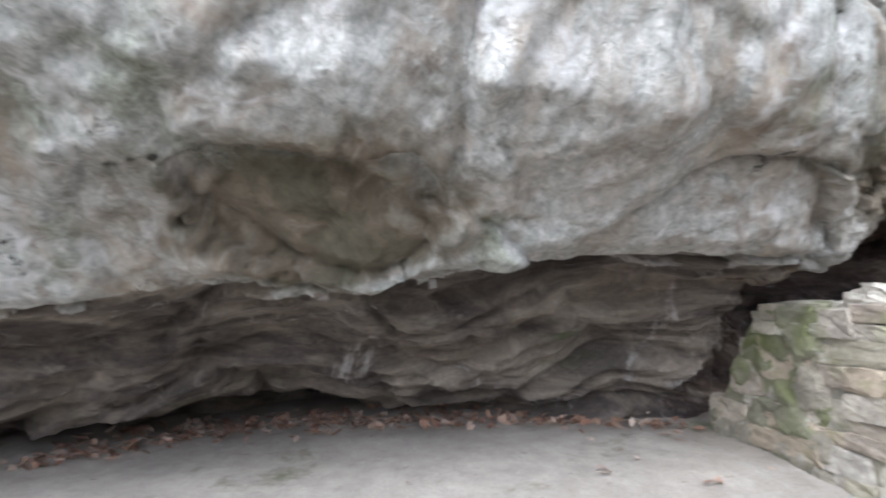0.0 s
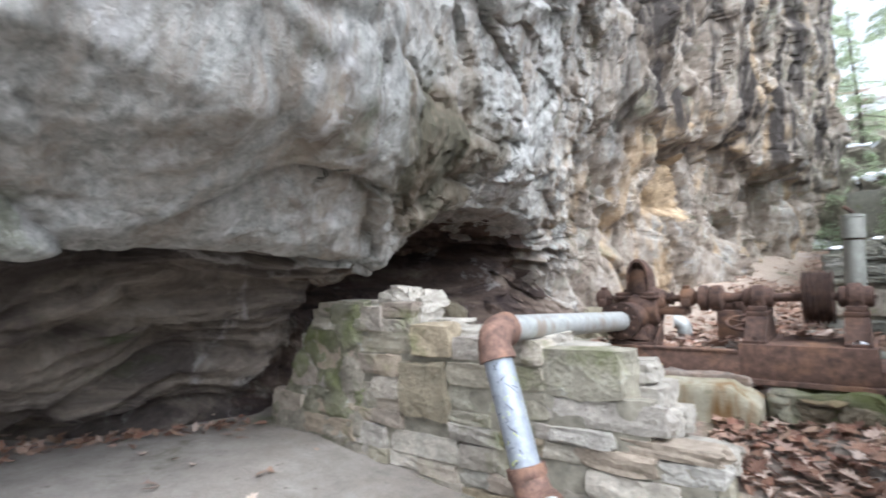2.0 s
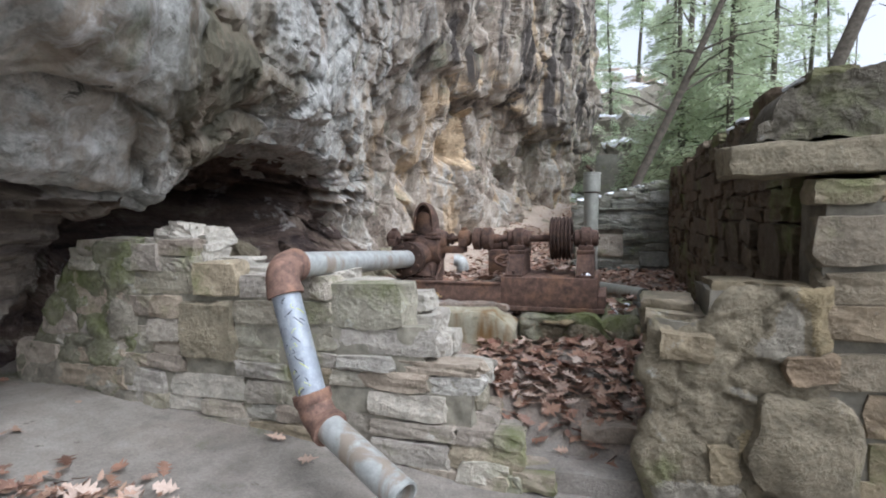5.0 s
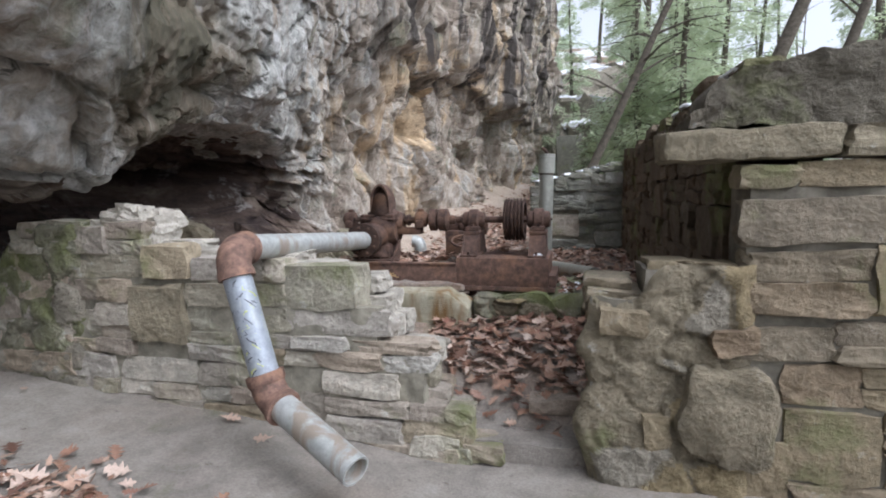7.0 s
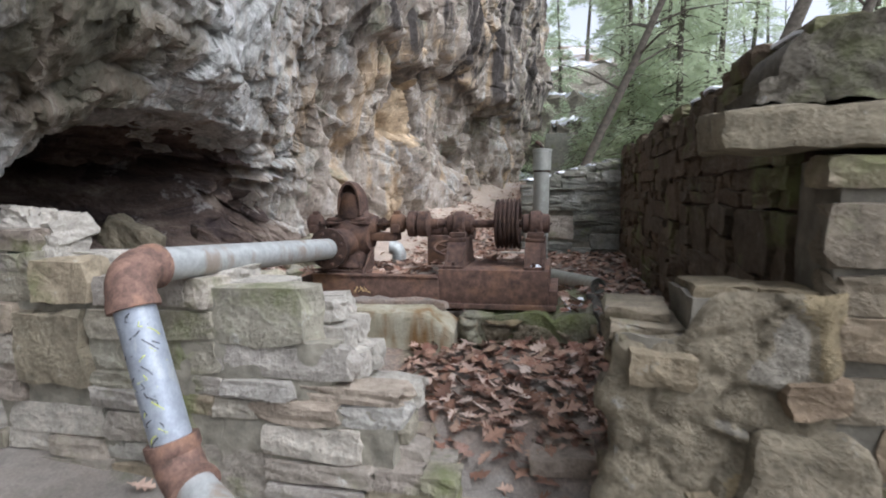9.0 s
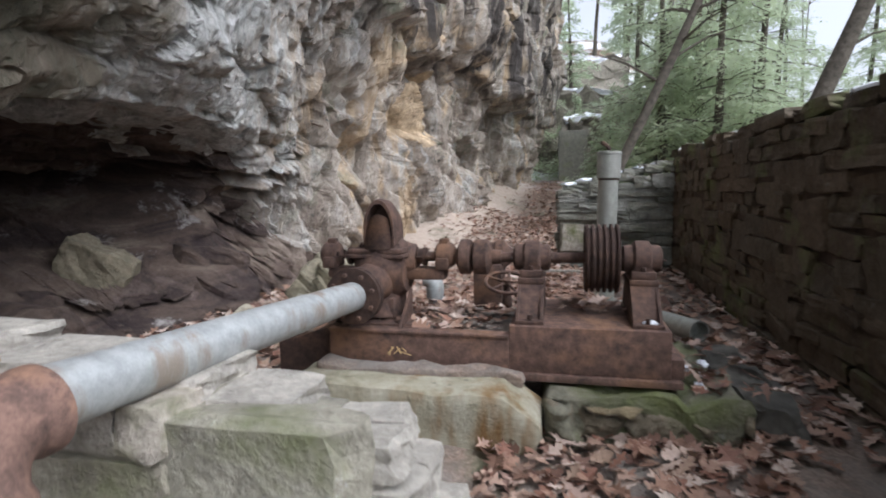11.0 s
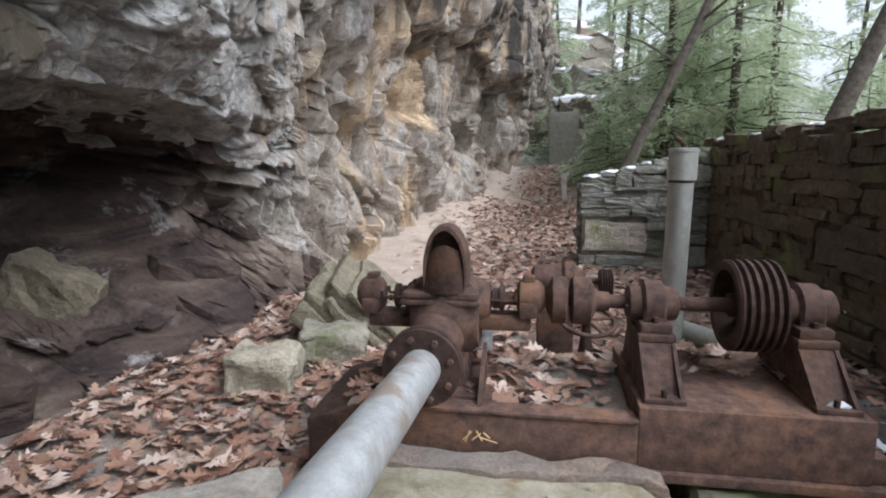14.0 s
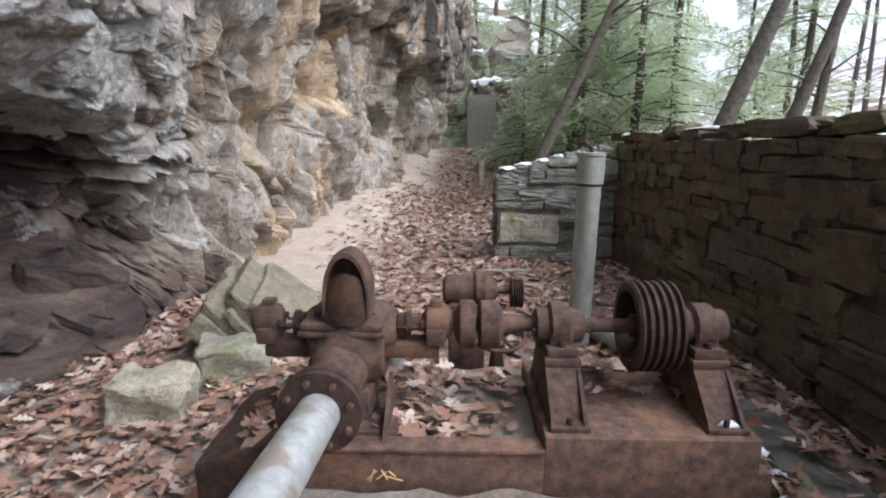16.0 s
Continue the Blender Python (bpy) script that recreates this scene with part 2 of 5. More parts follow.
def pipe_material(name, colour, stain):
    m, nt, b = material(name, 0.5, 0.35)
    low, mid, fine = tex(nt, 5, 5, 0.6, (1, 1, 0.3), 0.5), tex(nt, 17, 7, 0.65), tex(nt, 120, 4)
    c = ramp(nt, mid, [(0.3, tuple(v * 0.75 for v in colour)), (0.7, tuple(min(1, v * 1.15) for v in colour))])
    c = mix(nt, band(nt, low, 0.52, 0.62), c, stain)
    c = mix(nt, 0.4, c, ramp(nt, fine, [(0.3, (0.75,) * 3), (0.7, (1.1,) * 3)]), "MULTIPLY")
    finish(nt, b, c, mid, 0.25, 0.004)
    return m


def plain(name, colour, rough=0.8, spread=0.35, scale=8.0, bump=0.01, island=False):
    m, nt, b = material(name, rough)
    a = tex(nt, scale, 7, 0.65)
    c = ramp(nt, a, [(0.3, tuple(v * (1 - spread) for v in colour)), (0.7, tuple(min(1, v * (1 + spread)) for v in colour))])
    if island:
        g = nt.nodes.new("ShaderNodeNewGeometry")
        c = mix(nt, 1.0, c, ramp(nt, g.outputs["Random Per Island"], [(0, (0.55,) * 3), (1, (1.45,) * 3)]), "MULTIPLY")
    finish(nt, b, c, a, 0.5, bump)
    return m


def leaf_material(name, tones, rough=0.7):
    m, nt, b = material(name, rough)
    g = nt.nodes.new("ShaderNodeNewGeometry")
    c = ramp(nt, g.outputs["Random Per Island"], [(i / (len(tones) - 1), t) for i, t in enumerate(tones)])
    a = tex(nt, 40, 4)
    c = mix(nt, 0.6, c, ramp(nt, a, [(0.3, (0.7,) * 3), (0.7, (1.2,) * 3)]), "MULTIPLY")
    finish(nt, b, c)
    return m


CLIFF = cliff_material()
# one brown rock twice: BARE has the hollow's shade in its tones, BEDS is lighter
BARE = bedded_rock_material("shaded_brown_bedded_sandstone", [(0.022, 0.016, 0.017), (0.062, 0.045, 0.04), (0.13, 0.096, 0.075), (0.29, 0.24, 0.195)], (0.17, 0.13, 0.112))
BEDS = bedded_rock_material("lighter_grey_brown_bedded_sandstone", [(0.035, 0.029, 0.03), (0.11, 0.093, 0.083), (0.22, 0.188, 0.155), (0.38, 0.34, 0.29)], (0.25, 0.225, 0.195))
OCHRE = plain("fresh_ochre_sandstone_scar", (0.42, 0.325, 0.215), 0.9, 0.5, 5, 0.06)
GROUND = ground_material()
WALLSTONE = stone_material("pale_wall_stone", [(0.4, 0.39, 0.32), (0.34, 0.31, 0.24), (0.52, 0.49, 0.42), (0.4, 0.335, 0.265), (0.44, 0.425, 0.37), (0.33, 0.28, 0.23), (0.46, 0.445, 0.4), (0.38, 0.32, 0.225), (0.36, 0.3, 0.25)], 0.1)
RIGHTSTONE = stone_material("brown_wall_stone", [(0.21, 0.178, 0.12), (0.28, 0.23, 0.15), (0.22, 0.19, 0.145), (0.3, 0.255, 0.18), (0.24, 0.18, 0.12)], 0.06, lichen=0.36)
# brown side wall stone, its tones lowered further to hold the wall's shade
DARKSTONE = stone_material("dark_shaded_wall_stone", [(0.1, 0.076, 0.055), (0.145, 0.108, 0.074), (0.115, 0.094, 0.07), (0.16, 0.125, 0.085)], 0.08, lichen=0.24)
GREYSTONE = stone_material("grey_lichened_stone", [(0.15, 0.155, 0.125), (0.31, 0.31, 0.275), (0.2, 0.2, 0.165), (0.26, 0.255, 0.21)], 0.05)
MASS = stone_material("lime_smeared_rubble", [(0.26, 0.225, 0.16)], 0.05, 0.05, 0.4)
DARKMASS = stone_material("dark_weathered_rubble_top", [(0.15, 0.135, 0.105)], 0.1, 0.06, 0.3)
MASSGREY = stone_material("grey_rounded_rubble_stone", [(0.29, 0.265, 0.215)], 0.02, 0.05, 0.42)
MASSTAN = stone_material("tan_rounded_rubble_stone", [(0.29, 0.235, 0.14)], 0.08, 0.05, 0.4)
MOSSMASS = stone_material("mossy_lime_smeared_rubble", [(0.24, 0.23, 0.17)], 0.17, 0.05)
TANSTONE = stone_material("tan_dressed_stone", [(0.25, 0.22, 0.155), (0.28, 0.245, 0.175)], -0.08)
BOULDER = stone_material("greenish_layered_boulder", [(0.29, 0.26, 0.185)], -0.04, 0.05, 0.42)
BLOCKSTONE = stone_material("beige_squared_stone", [(0.42, 0.385, 0.29), (0.46, 0.42, 0.32)], 0.0)
PALETOP = stone_material("freshly_broken_pale_stone", [(0.43, 0.405, 0.35), (0.49, 0.46, 0.4)], -0.3)
MORTAR = plain("crumbling_mortar", (0.25, 0.235, 0.19), 0.95, 0.45, 7, 0.03)
BROWNMORTAR = plain("brown_crumbling_mortar", (0.16, 0.148, 0.12), 0.95, 0.45, 7, 0.03)
GREYMORTAR = plain("grey_weathered_mortar", (0.125, 0.12, 0.105), 0.95, 0.5, 6, 0.04)
# side wall mortar, darkened along with the stones for shade
DARKMORTAR = plain("dark_shaded_mortar", (0.075, 0.054, 0.041), 0.95, 0.45, 7, 0.03)
CONCRETE = concrete_material()
RUST = rust_material("rusted_cast_iron")
RUSTBOX = rust_material("orange_rusted_steel_plate", 1.45)
RUSTDARK = rust_material("dark_rusted_iron", 0.6)
GALV = pipe_material("galvanised_pipe", (0.45, 0.47, 0.46), (0.33, 0.285, 0.235))
PAINTED = pipe_material("faded_blue_grey_painted_pipe", (0.36, 0.4, 0.45), (0.46, 0.49, 0.48))
POSTGREY = pipe_material("grey_painted_post", (0.36, 0.37, 0.33), (0.3, 0.3, 0.27))
ELBOW = rust_material("reddish_rusted_pipe_fitting", 2.0)
BLACKPAINT = plain("black_marker_paint", (0.03, 0.03, 0.035), 0.6, 0.2)
YELLOWPAINT = plain("yellow_green_spray_paint", (0.5, 0.55, 0.12), 0.6, 0.3)
SCRATCH = plain("scratched_bright_paint", (0.6, 0.42, 0.2), 0.7, 0.2)
SNOW = plain("thin_snow", (0.82, 0.85, 0.9), 0.6, 0.05, 20, 0.01)
BARK = plain("grey_brown_bark", (0.1, 0.088, 0.07), 0.95, 0.5, 12, 0.04)
# forest haze is put into the needle colour: paler and greyer than foliage
NEEDLES = leaf_material("hazed_hemlock_needles", [(0.26, 0.325, 0.18), (0.36, 0.425, 0.27), (0.46, 0.505, 0.37)])
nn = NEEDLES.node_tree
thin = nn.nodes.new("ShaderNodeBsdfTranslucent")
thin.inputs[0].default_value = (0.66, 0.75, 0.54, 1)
both = nn.nodes.new("ShaderNodeMixShader")
both.inputs[0].default_value = 0.5
nn.links.new(nn.nodes["Principled BSDF"].outputs[0], both.inputs[1])
nn.links.new(thin.outputs[0], both.inputs[2])
nn.links.new(both.outputs[0], nn.nodes["Material Output"].inputs[0])
FALLEN = leaf_material("fallen_oak_leaves", [(0.11, 0.058, 0.04), (0.3, 0.18, 0.125), (0.44, 0.31, 0.24), (0.56, 0.46, 0.39), (0.2, 0.095, 0.065), (0.36, 0.22, 0.155), (0.15, 0.085, 0.065), (0.42, 0.3, 0.22)])


# ---- builders ----
def link_mesh(name, verts, faces, mat, parent=None, smooth=False, label=""):
    me = bpy.data.meshes.new(name)
    me.from_pydata([tuple(v) for v in verts], [], [tuple(f) for f in faces])
    me.materials.append(mat)
    if smooth:
        me.polygons.foreach_set("use_smooth", [True] * len(me.polygons))
    me.update()
    ob = new(name, me)
    if parent is not None:
        ob.parent = parent
    if label:
        tagged(ob, label)
    return ob


def part(name, bm, mat, parent=None, label="", smooth=True, flat_angle=40):
    me = bpy.data.meshes.new(name)
    bmesh.ops.recalc_face_normals(bm, faces=bm.faces)
    for f in bm.faces:
        f.smooth = smooth
    if smooth:
        for e in bm.edges:
            if len(e.link_faces) == 2 and e.calc_face_angle(0) > radians(flat_angle):
                e.smooth = False
    bm.to_mesh(me)
    bm.free()
    me.materials.append(mat)
    ob = new(name, me)
    if parent is not None:
        ob.parent = parent
    if label:
        tagged(ob, label)
    return ob


def thing(name, place, label, category, group="", kind=""):
    ob = new(name)
    ob.empty_display_size = 0.1
    ob.location = place
    return tagged(ob, label, category, group, kind)


def box(x0, x1, y0, y1, z0, z1, bevel=0.0, rough=0.0, cuts=0):
    bm = bmesh.new()
    bmesh.ops.create_cube(bm, size=1, matrix=Matrix.Translation(((x0 + x1) / 2, (y0 + y1) / 2, (z0 + z1) / 2)) @ Matrix.Diagonal((x1 - x0, y1 - y0, z1 - z0, 1)))
    if bevel:
        bmesh.ops.bevel(bm, geom=bm.edges[:], offset=bevel, segments=2, affect="EDGES", profile=0.6)
    if cuts:
        bmesh.ops.subdivide_edges(bm, edges=bm.edges[:], cuts=cuts, use_grid_fill=True)
    if rough:
        for v in bm.verts:
            v.co += rough * noise.noise_vector(v.co * 5.0) + rough * 0.6 * noise.noise_vector(v.co * 13.0)
    return bm


def lathe(profile, start, axis, segments=28):
    """A turned body: rows of (distance along the axis, radius)."""
    bm = bmesh.new()
    q = Vector(axis).normalized().to_track_quat("Z", "Y").to_matrix()
    rings = []
    for d, r in profile:
        rings.append([bm.verts.new(Vector(start) + q @ Vector((r * math.cos(a), r * math.sin(a), d))) for a in (2 * math.pi * k / segments for k in range(segments))])
    for a, b in zip(rings, rings[1:]):
        for k in range(segments):
            bm.faces.new((a[k], a[(k + 1) % segments], b[(k + 1) % segments], b[k]))
    bm.faces.new(rings[0])
    bm.faces.new(rings[-1])
    return bm


def tube(points, radius, segments=20, radii=None):
    """A round pipe through points."""
    bm = bmesh.new()
    pts = [Vector(p) for p in points]
    side = None
    rings = []
    for i, p in enumerate(pts):
        t = (pts[min(i + 1, len(pts) - 1)] - pts[max(i - 1, 0)]).normalized()
        if side is None:
            side = t.orthogonal().normalized()
        side = (side - t * side.dot(t)).normalized()
        up = t.cross(side)
        r = radii[i] if radii else radius
        rings.append([bm.verts.new(p + r * (math.cos(a) * side + math.sin(a) * up)) for a in (2 * math.pi * k / segments for k in range(segments))])
    for a, b in zip(rings, rings[1:]):
        for k in range(segments):
            bm.faces.new((a[k], a[(k + 1) % segments], b[(k + 1) % segments], b[k]))
    bm.faces.new(rings[0])
    bm.faces.new(rings[-1])
    return bm


def merge(*bms):
    out = bmesh.new()
    for b in bms:
        me = bpy.data.meshes.new("tmp")
        b.to_mesh(me)
        b.free()
        out.from_mesh(me)
        bpy.data.meshes.remove(me)
    return out


def bolts(centre, axis, ring, count, r=0.014, h=0.02, turn=0.0):
    q = Vector(axis).normalized().to_track_quat("Z", "Y").to_matrix()
    return [lathe([(0, r), (h, r), (h + 0.003, r * 0.8)], Vector(centre) + q @ Vector((ring * math.cos(a), ring * math.sin(a), 0)), axis, 6) for a in (turn + 2 * math.pi * k / count for k in range(count))]


# ---- ground ----
def bump01(v, lo, hi):
    return min(1.0, max(0.0, (v - lo) / (hi - lo)))


def ease(v, lo, hi):
    k = bump01(v, lo, hi)
    return k * k * (3 - 2 * k)


def ground_height(x, y):
    front = 0.06 + 0.2 * ease(-x, 0.8, 4.0) - 0.16 * ease(x, -1.2, 0.4) * ease(y, 1.2, 3.0)
    inner = 0.45 + 0.05 * ease(-x, 1.5, 3.5)
    lane = 0.04 + 0.4 * ease(y, 3.2, 4.7)
    k = ease(y, 3.25, 3.7)
    if 0.0 < x < 1.25:
        up = lane
    else:
        side = ease(-x, 0.0, 0.3) if x <= 0 else ease(x, 1.25, 1.5)
        up = lane * (1 - side) + inner * side
    z = front * (1 - k) + up * k
    z += 1.75 * ease(y, 9.5, 30.0) + 0.6 * ease(-x, 0.7, 2.8) * ease(y, 9.0, 16.0)
    z -= 1.6 * ease(x, 2.6, 9.0)
    # the rises far right and behind are unseen, added against low sky light
    z += 15.0 * ease(y, 30.0, 62.0) * (1 - 0.75 * ease(x, 4.0, 20.0)) + 14 * ease(x, 25.0, 80.0)
    z += 12 * ease(-y, 20.0, 65.0)
    z += 0.025 * noise.fractal(Vector((x * 0.9, y * 0.9, 3.0)), 0.8, 2.0, 5) + 0.35 * ease(y, 14, 40) * noise.noise(Vector((x * 0.2, y * 0.2, 7)))
    return z


def spaced(lo, hi, near_lo, near_hi, fine, coarse):
    out, v = [], lo
    while v < hi:
        out.append(v)
        d = max(near_lo - v, v - near_hi, 0)
        v += fine + (coarse - fine) * min(1, d / 25.0)
    return out + [hi]


def sheet(name, xs, ys, height, mat):
    verts = [(x, y, height(x, y)) for y in ys for x in xs]
    n = len(xs)
    faces = [(j * n + i, j * n + i + 1, (j + 1) * n + i + 1, (j + 1) * n + i) for j in range(len(ys) - 1) for i in range(n - 1)]
    return link_mesh(name, verts, faces, mat, smooth=True)


ground = sheet("ground", spaced(-90, 160, -6, 4, 0.07, 6.0), spaced(-70, 180, -2, 12, 0.07, 6.0), ground_height, GROUND)
tagged(ground, "trodden grey-brown sandy earth sloping up a forest path", "ground", kind="structure")

# ---- cliff ----
# rows of y and, from the foot up, the profile as (x, z)
CLIFF_ROWS = [
    (-14, (-7.5, 0.0), (-7.0, 0.5), (-5.0, 0.9), (-3.6, 1.4), (-2.2, 2.0), (-1.2, 3.2), (0.3, 9)),
    (-3, (-7.0, 0.0), (-6.5, 0.45), (-4.5, 0.68), (-3.5, 1.5), (-2.4, 2.1), (-1.4, 3.0), (0.5, 9)),
    (-1.2, (-7.7, 0.0), (-7.2, 0.42), (-4.9, 0.62), (-3.6, 1.35), (-2.5, 1.98), (-1.4, 2.8), (0.45, 9)),
    (0.3, (-7.2, 0.0), (-6.6, 0.42), (-4.7, 0.6), (-3.7, 1.3), (-2.5, 1.95), (-1.4, 2.7), (0.4, 9)),
    (1.6, (-5.4, 0.0), (-4.9, 0.45), (-4.3, 0.85), (-3.4, 1.5), (-2.3, 2.04), (-1.5, 2.55), (0.3, 9)),
    (2.6, (-4.7, 0.05), (-4.25, 0.5), (-3.8, 0.95), (-3.2, 1.48), (-2.35, 1.95), (-1.8, 2.65), (0.0, 9)),
    (3.2, (-4.4, 0.1), (-3.95, 0.55), (-3.5, 1.05), (-3.05, 1.5), (-2.5, 1.9), (-1.95, 2.75), (-0.3, 9)),
    (3.6, (-4.1, 0.2), (-4.0, 0.6), (-3.8, 1.05), (-3.7, 1.55), (-2.62, 1.86), (-2.05, 2.75), (-0.4, 9)),
    (3.95, (-4.0, 0.2), (-4.2, 0.8), (-4.7, 1.3), (-5.6, 1.95), (-2.72, 2.12), (-2.1, 2.85), (-0.5, 9)),
    (4.4, (-3.5, 0.2), (-3.9, 0.8), (-5.0, 1.3), (-6.4, 2.15), (-2.72, 2.42), (-2.12, 2.95), (-0.6, 9)),
    (5.4, (-3.25, 0.25), (-3.65, 0.9), (-4.9, 1.4), (-6.5, 2.2), (-2.72, 2.46), (-2.25, 2.95), (-0.8, 9)),
    (6.0, (-3.2, 0.25), (-3.65, 0.9), (-4.8, 1.4), (-6.4, 2.2), (-2.72, 2.4), (-2.35, 2.95), (-0.9, 9)),
    (6.8, (-3.1, 0.3), (-3.5, 0.9), (-4.3, 1.4), (-5.6, 2.2), (-2.82, 2.4), (-2.5, 3.1), (-1.05, 9)),
    (7.4, (-3.1, 0.3), (-3.4, 0.9), (-3.9, 1.4), (-4.2, 2.1), (-2.92, 2.42), (-2.6, 3.2), (-1.2, 9)),
    (8.0, (-3.3, 0.4), (-3.6, 0.9), (-3.9, 1.4), (-3.6, 2.1), (-2.95, 2.4), (-2.65, 3.2), (-1.25, 9)),
    (8.6, (-3.3, 0.4), (-3.5, 0.95), (-3.45, 1.4), (-3.05, 1.95), (-2.9, 2.5), (-2.7, 3.3), (-1.3, 9)),
    (9.4, (-3.2, 0.5), (-3.1, 1.0), (-3.0, 1.5), (-2.95, 2.0), (-2.9, 2.6), (-2.7, 3.4), (-1.3, 9.5)),
    (11, (-3.0, 0.6), (-2.8, 1.3), (-2.8, 2.0), (-2.9, 2.6), (-2.8, 3.3), (-2.6, 5), (-1.3, 11)),
    (14, (-2.6, 0.8), (-2.4, 1.5), (-2.45, 2.4), (-2.4, 3.3), (-2.2, 4.1), (-1.7, 5.8), (-0.8, 12)),
    (16.4, (-1.85, 0.9), (-1.9, 1.6), (-2.1, 2.5), (-2.1, 3.4), (-1.95, 4.3), (-1.45, 6.2), (-0.65, 12.5)),
    (17.8, (-2.2, 1.0), (-2.2, 1.9), (-2.2, 2.8), (-2.1, 3.6), (-1.8, 4.5), (-1.4, 6.5), (-0.6, 13)),
    (18.4, (-2.4, 1.1), (-2.2, 2.2), (-2.2, 3.3), (-2.2, 4.2), (-1.05, 4.3), (-0.9, 6.5), (-0.4, 13)),
    (20.6, (-2.0, 1.2), (-1.9, 2.2), (-1.9, 3.3), (-1.9, 4.3), (-0.95, 4.5), (-0.8, 6.5), (-0.4, 13)),
    (21.2, (-1.9, 1.3), (-1.8, 2.2), (-1.6, 3.2), (-1.5, 4.2), (-1.2, 5.0), (-0.9, 7), (-0.4, 13)),
    (26, (-1.2, 1.8), (-0.9, 2.8), (-0.7, 4.0), (-0.6, 5.0), (-0.4, 6.5), (-0.25, 9), (-0.2, 15)),
    (32, (-7, 2.0), (-7, 3.0), (-7, 4.0), (-7, 5.0), (-7, 6.5), (-7, 9), (-8, 15)),
]
KNOT = [0.0, 0.12, 0.26, 0.4, 0.54, 0.68, 1.0]


def facets(w, size, tip):
    """Blocky relief: every cell a flat piece, set in or out and tipped its own way."""
    dist, cells = noise.voronoi(w / size)
    c = cells[0]
    r = noise.cell_vector(c * 7.31)
    return (r.x - 0.5) * 0.9 + (w / size - c).dot(Vector((r.y - 0.5, r.z - 0.5, r.x - 0.5))) * tip - 0.35 * max(0.0, 0.14 - (dist[1] - dist[0])) / 0.14


def saw(v):
    """A bed that juts out slowly and falls back fast."""
    f = v % 1.0
    return f if f < 0.9 else 9.0 * (1.0 - f)


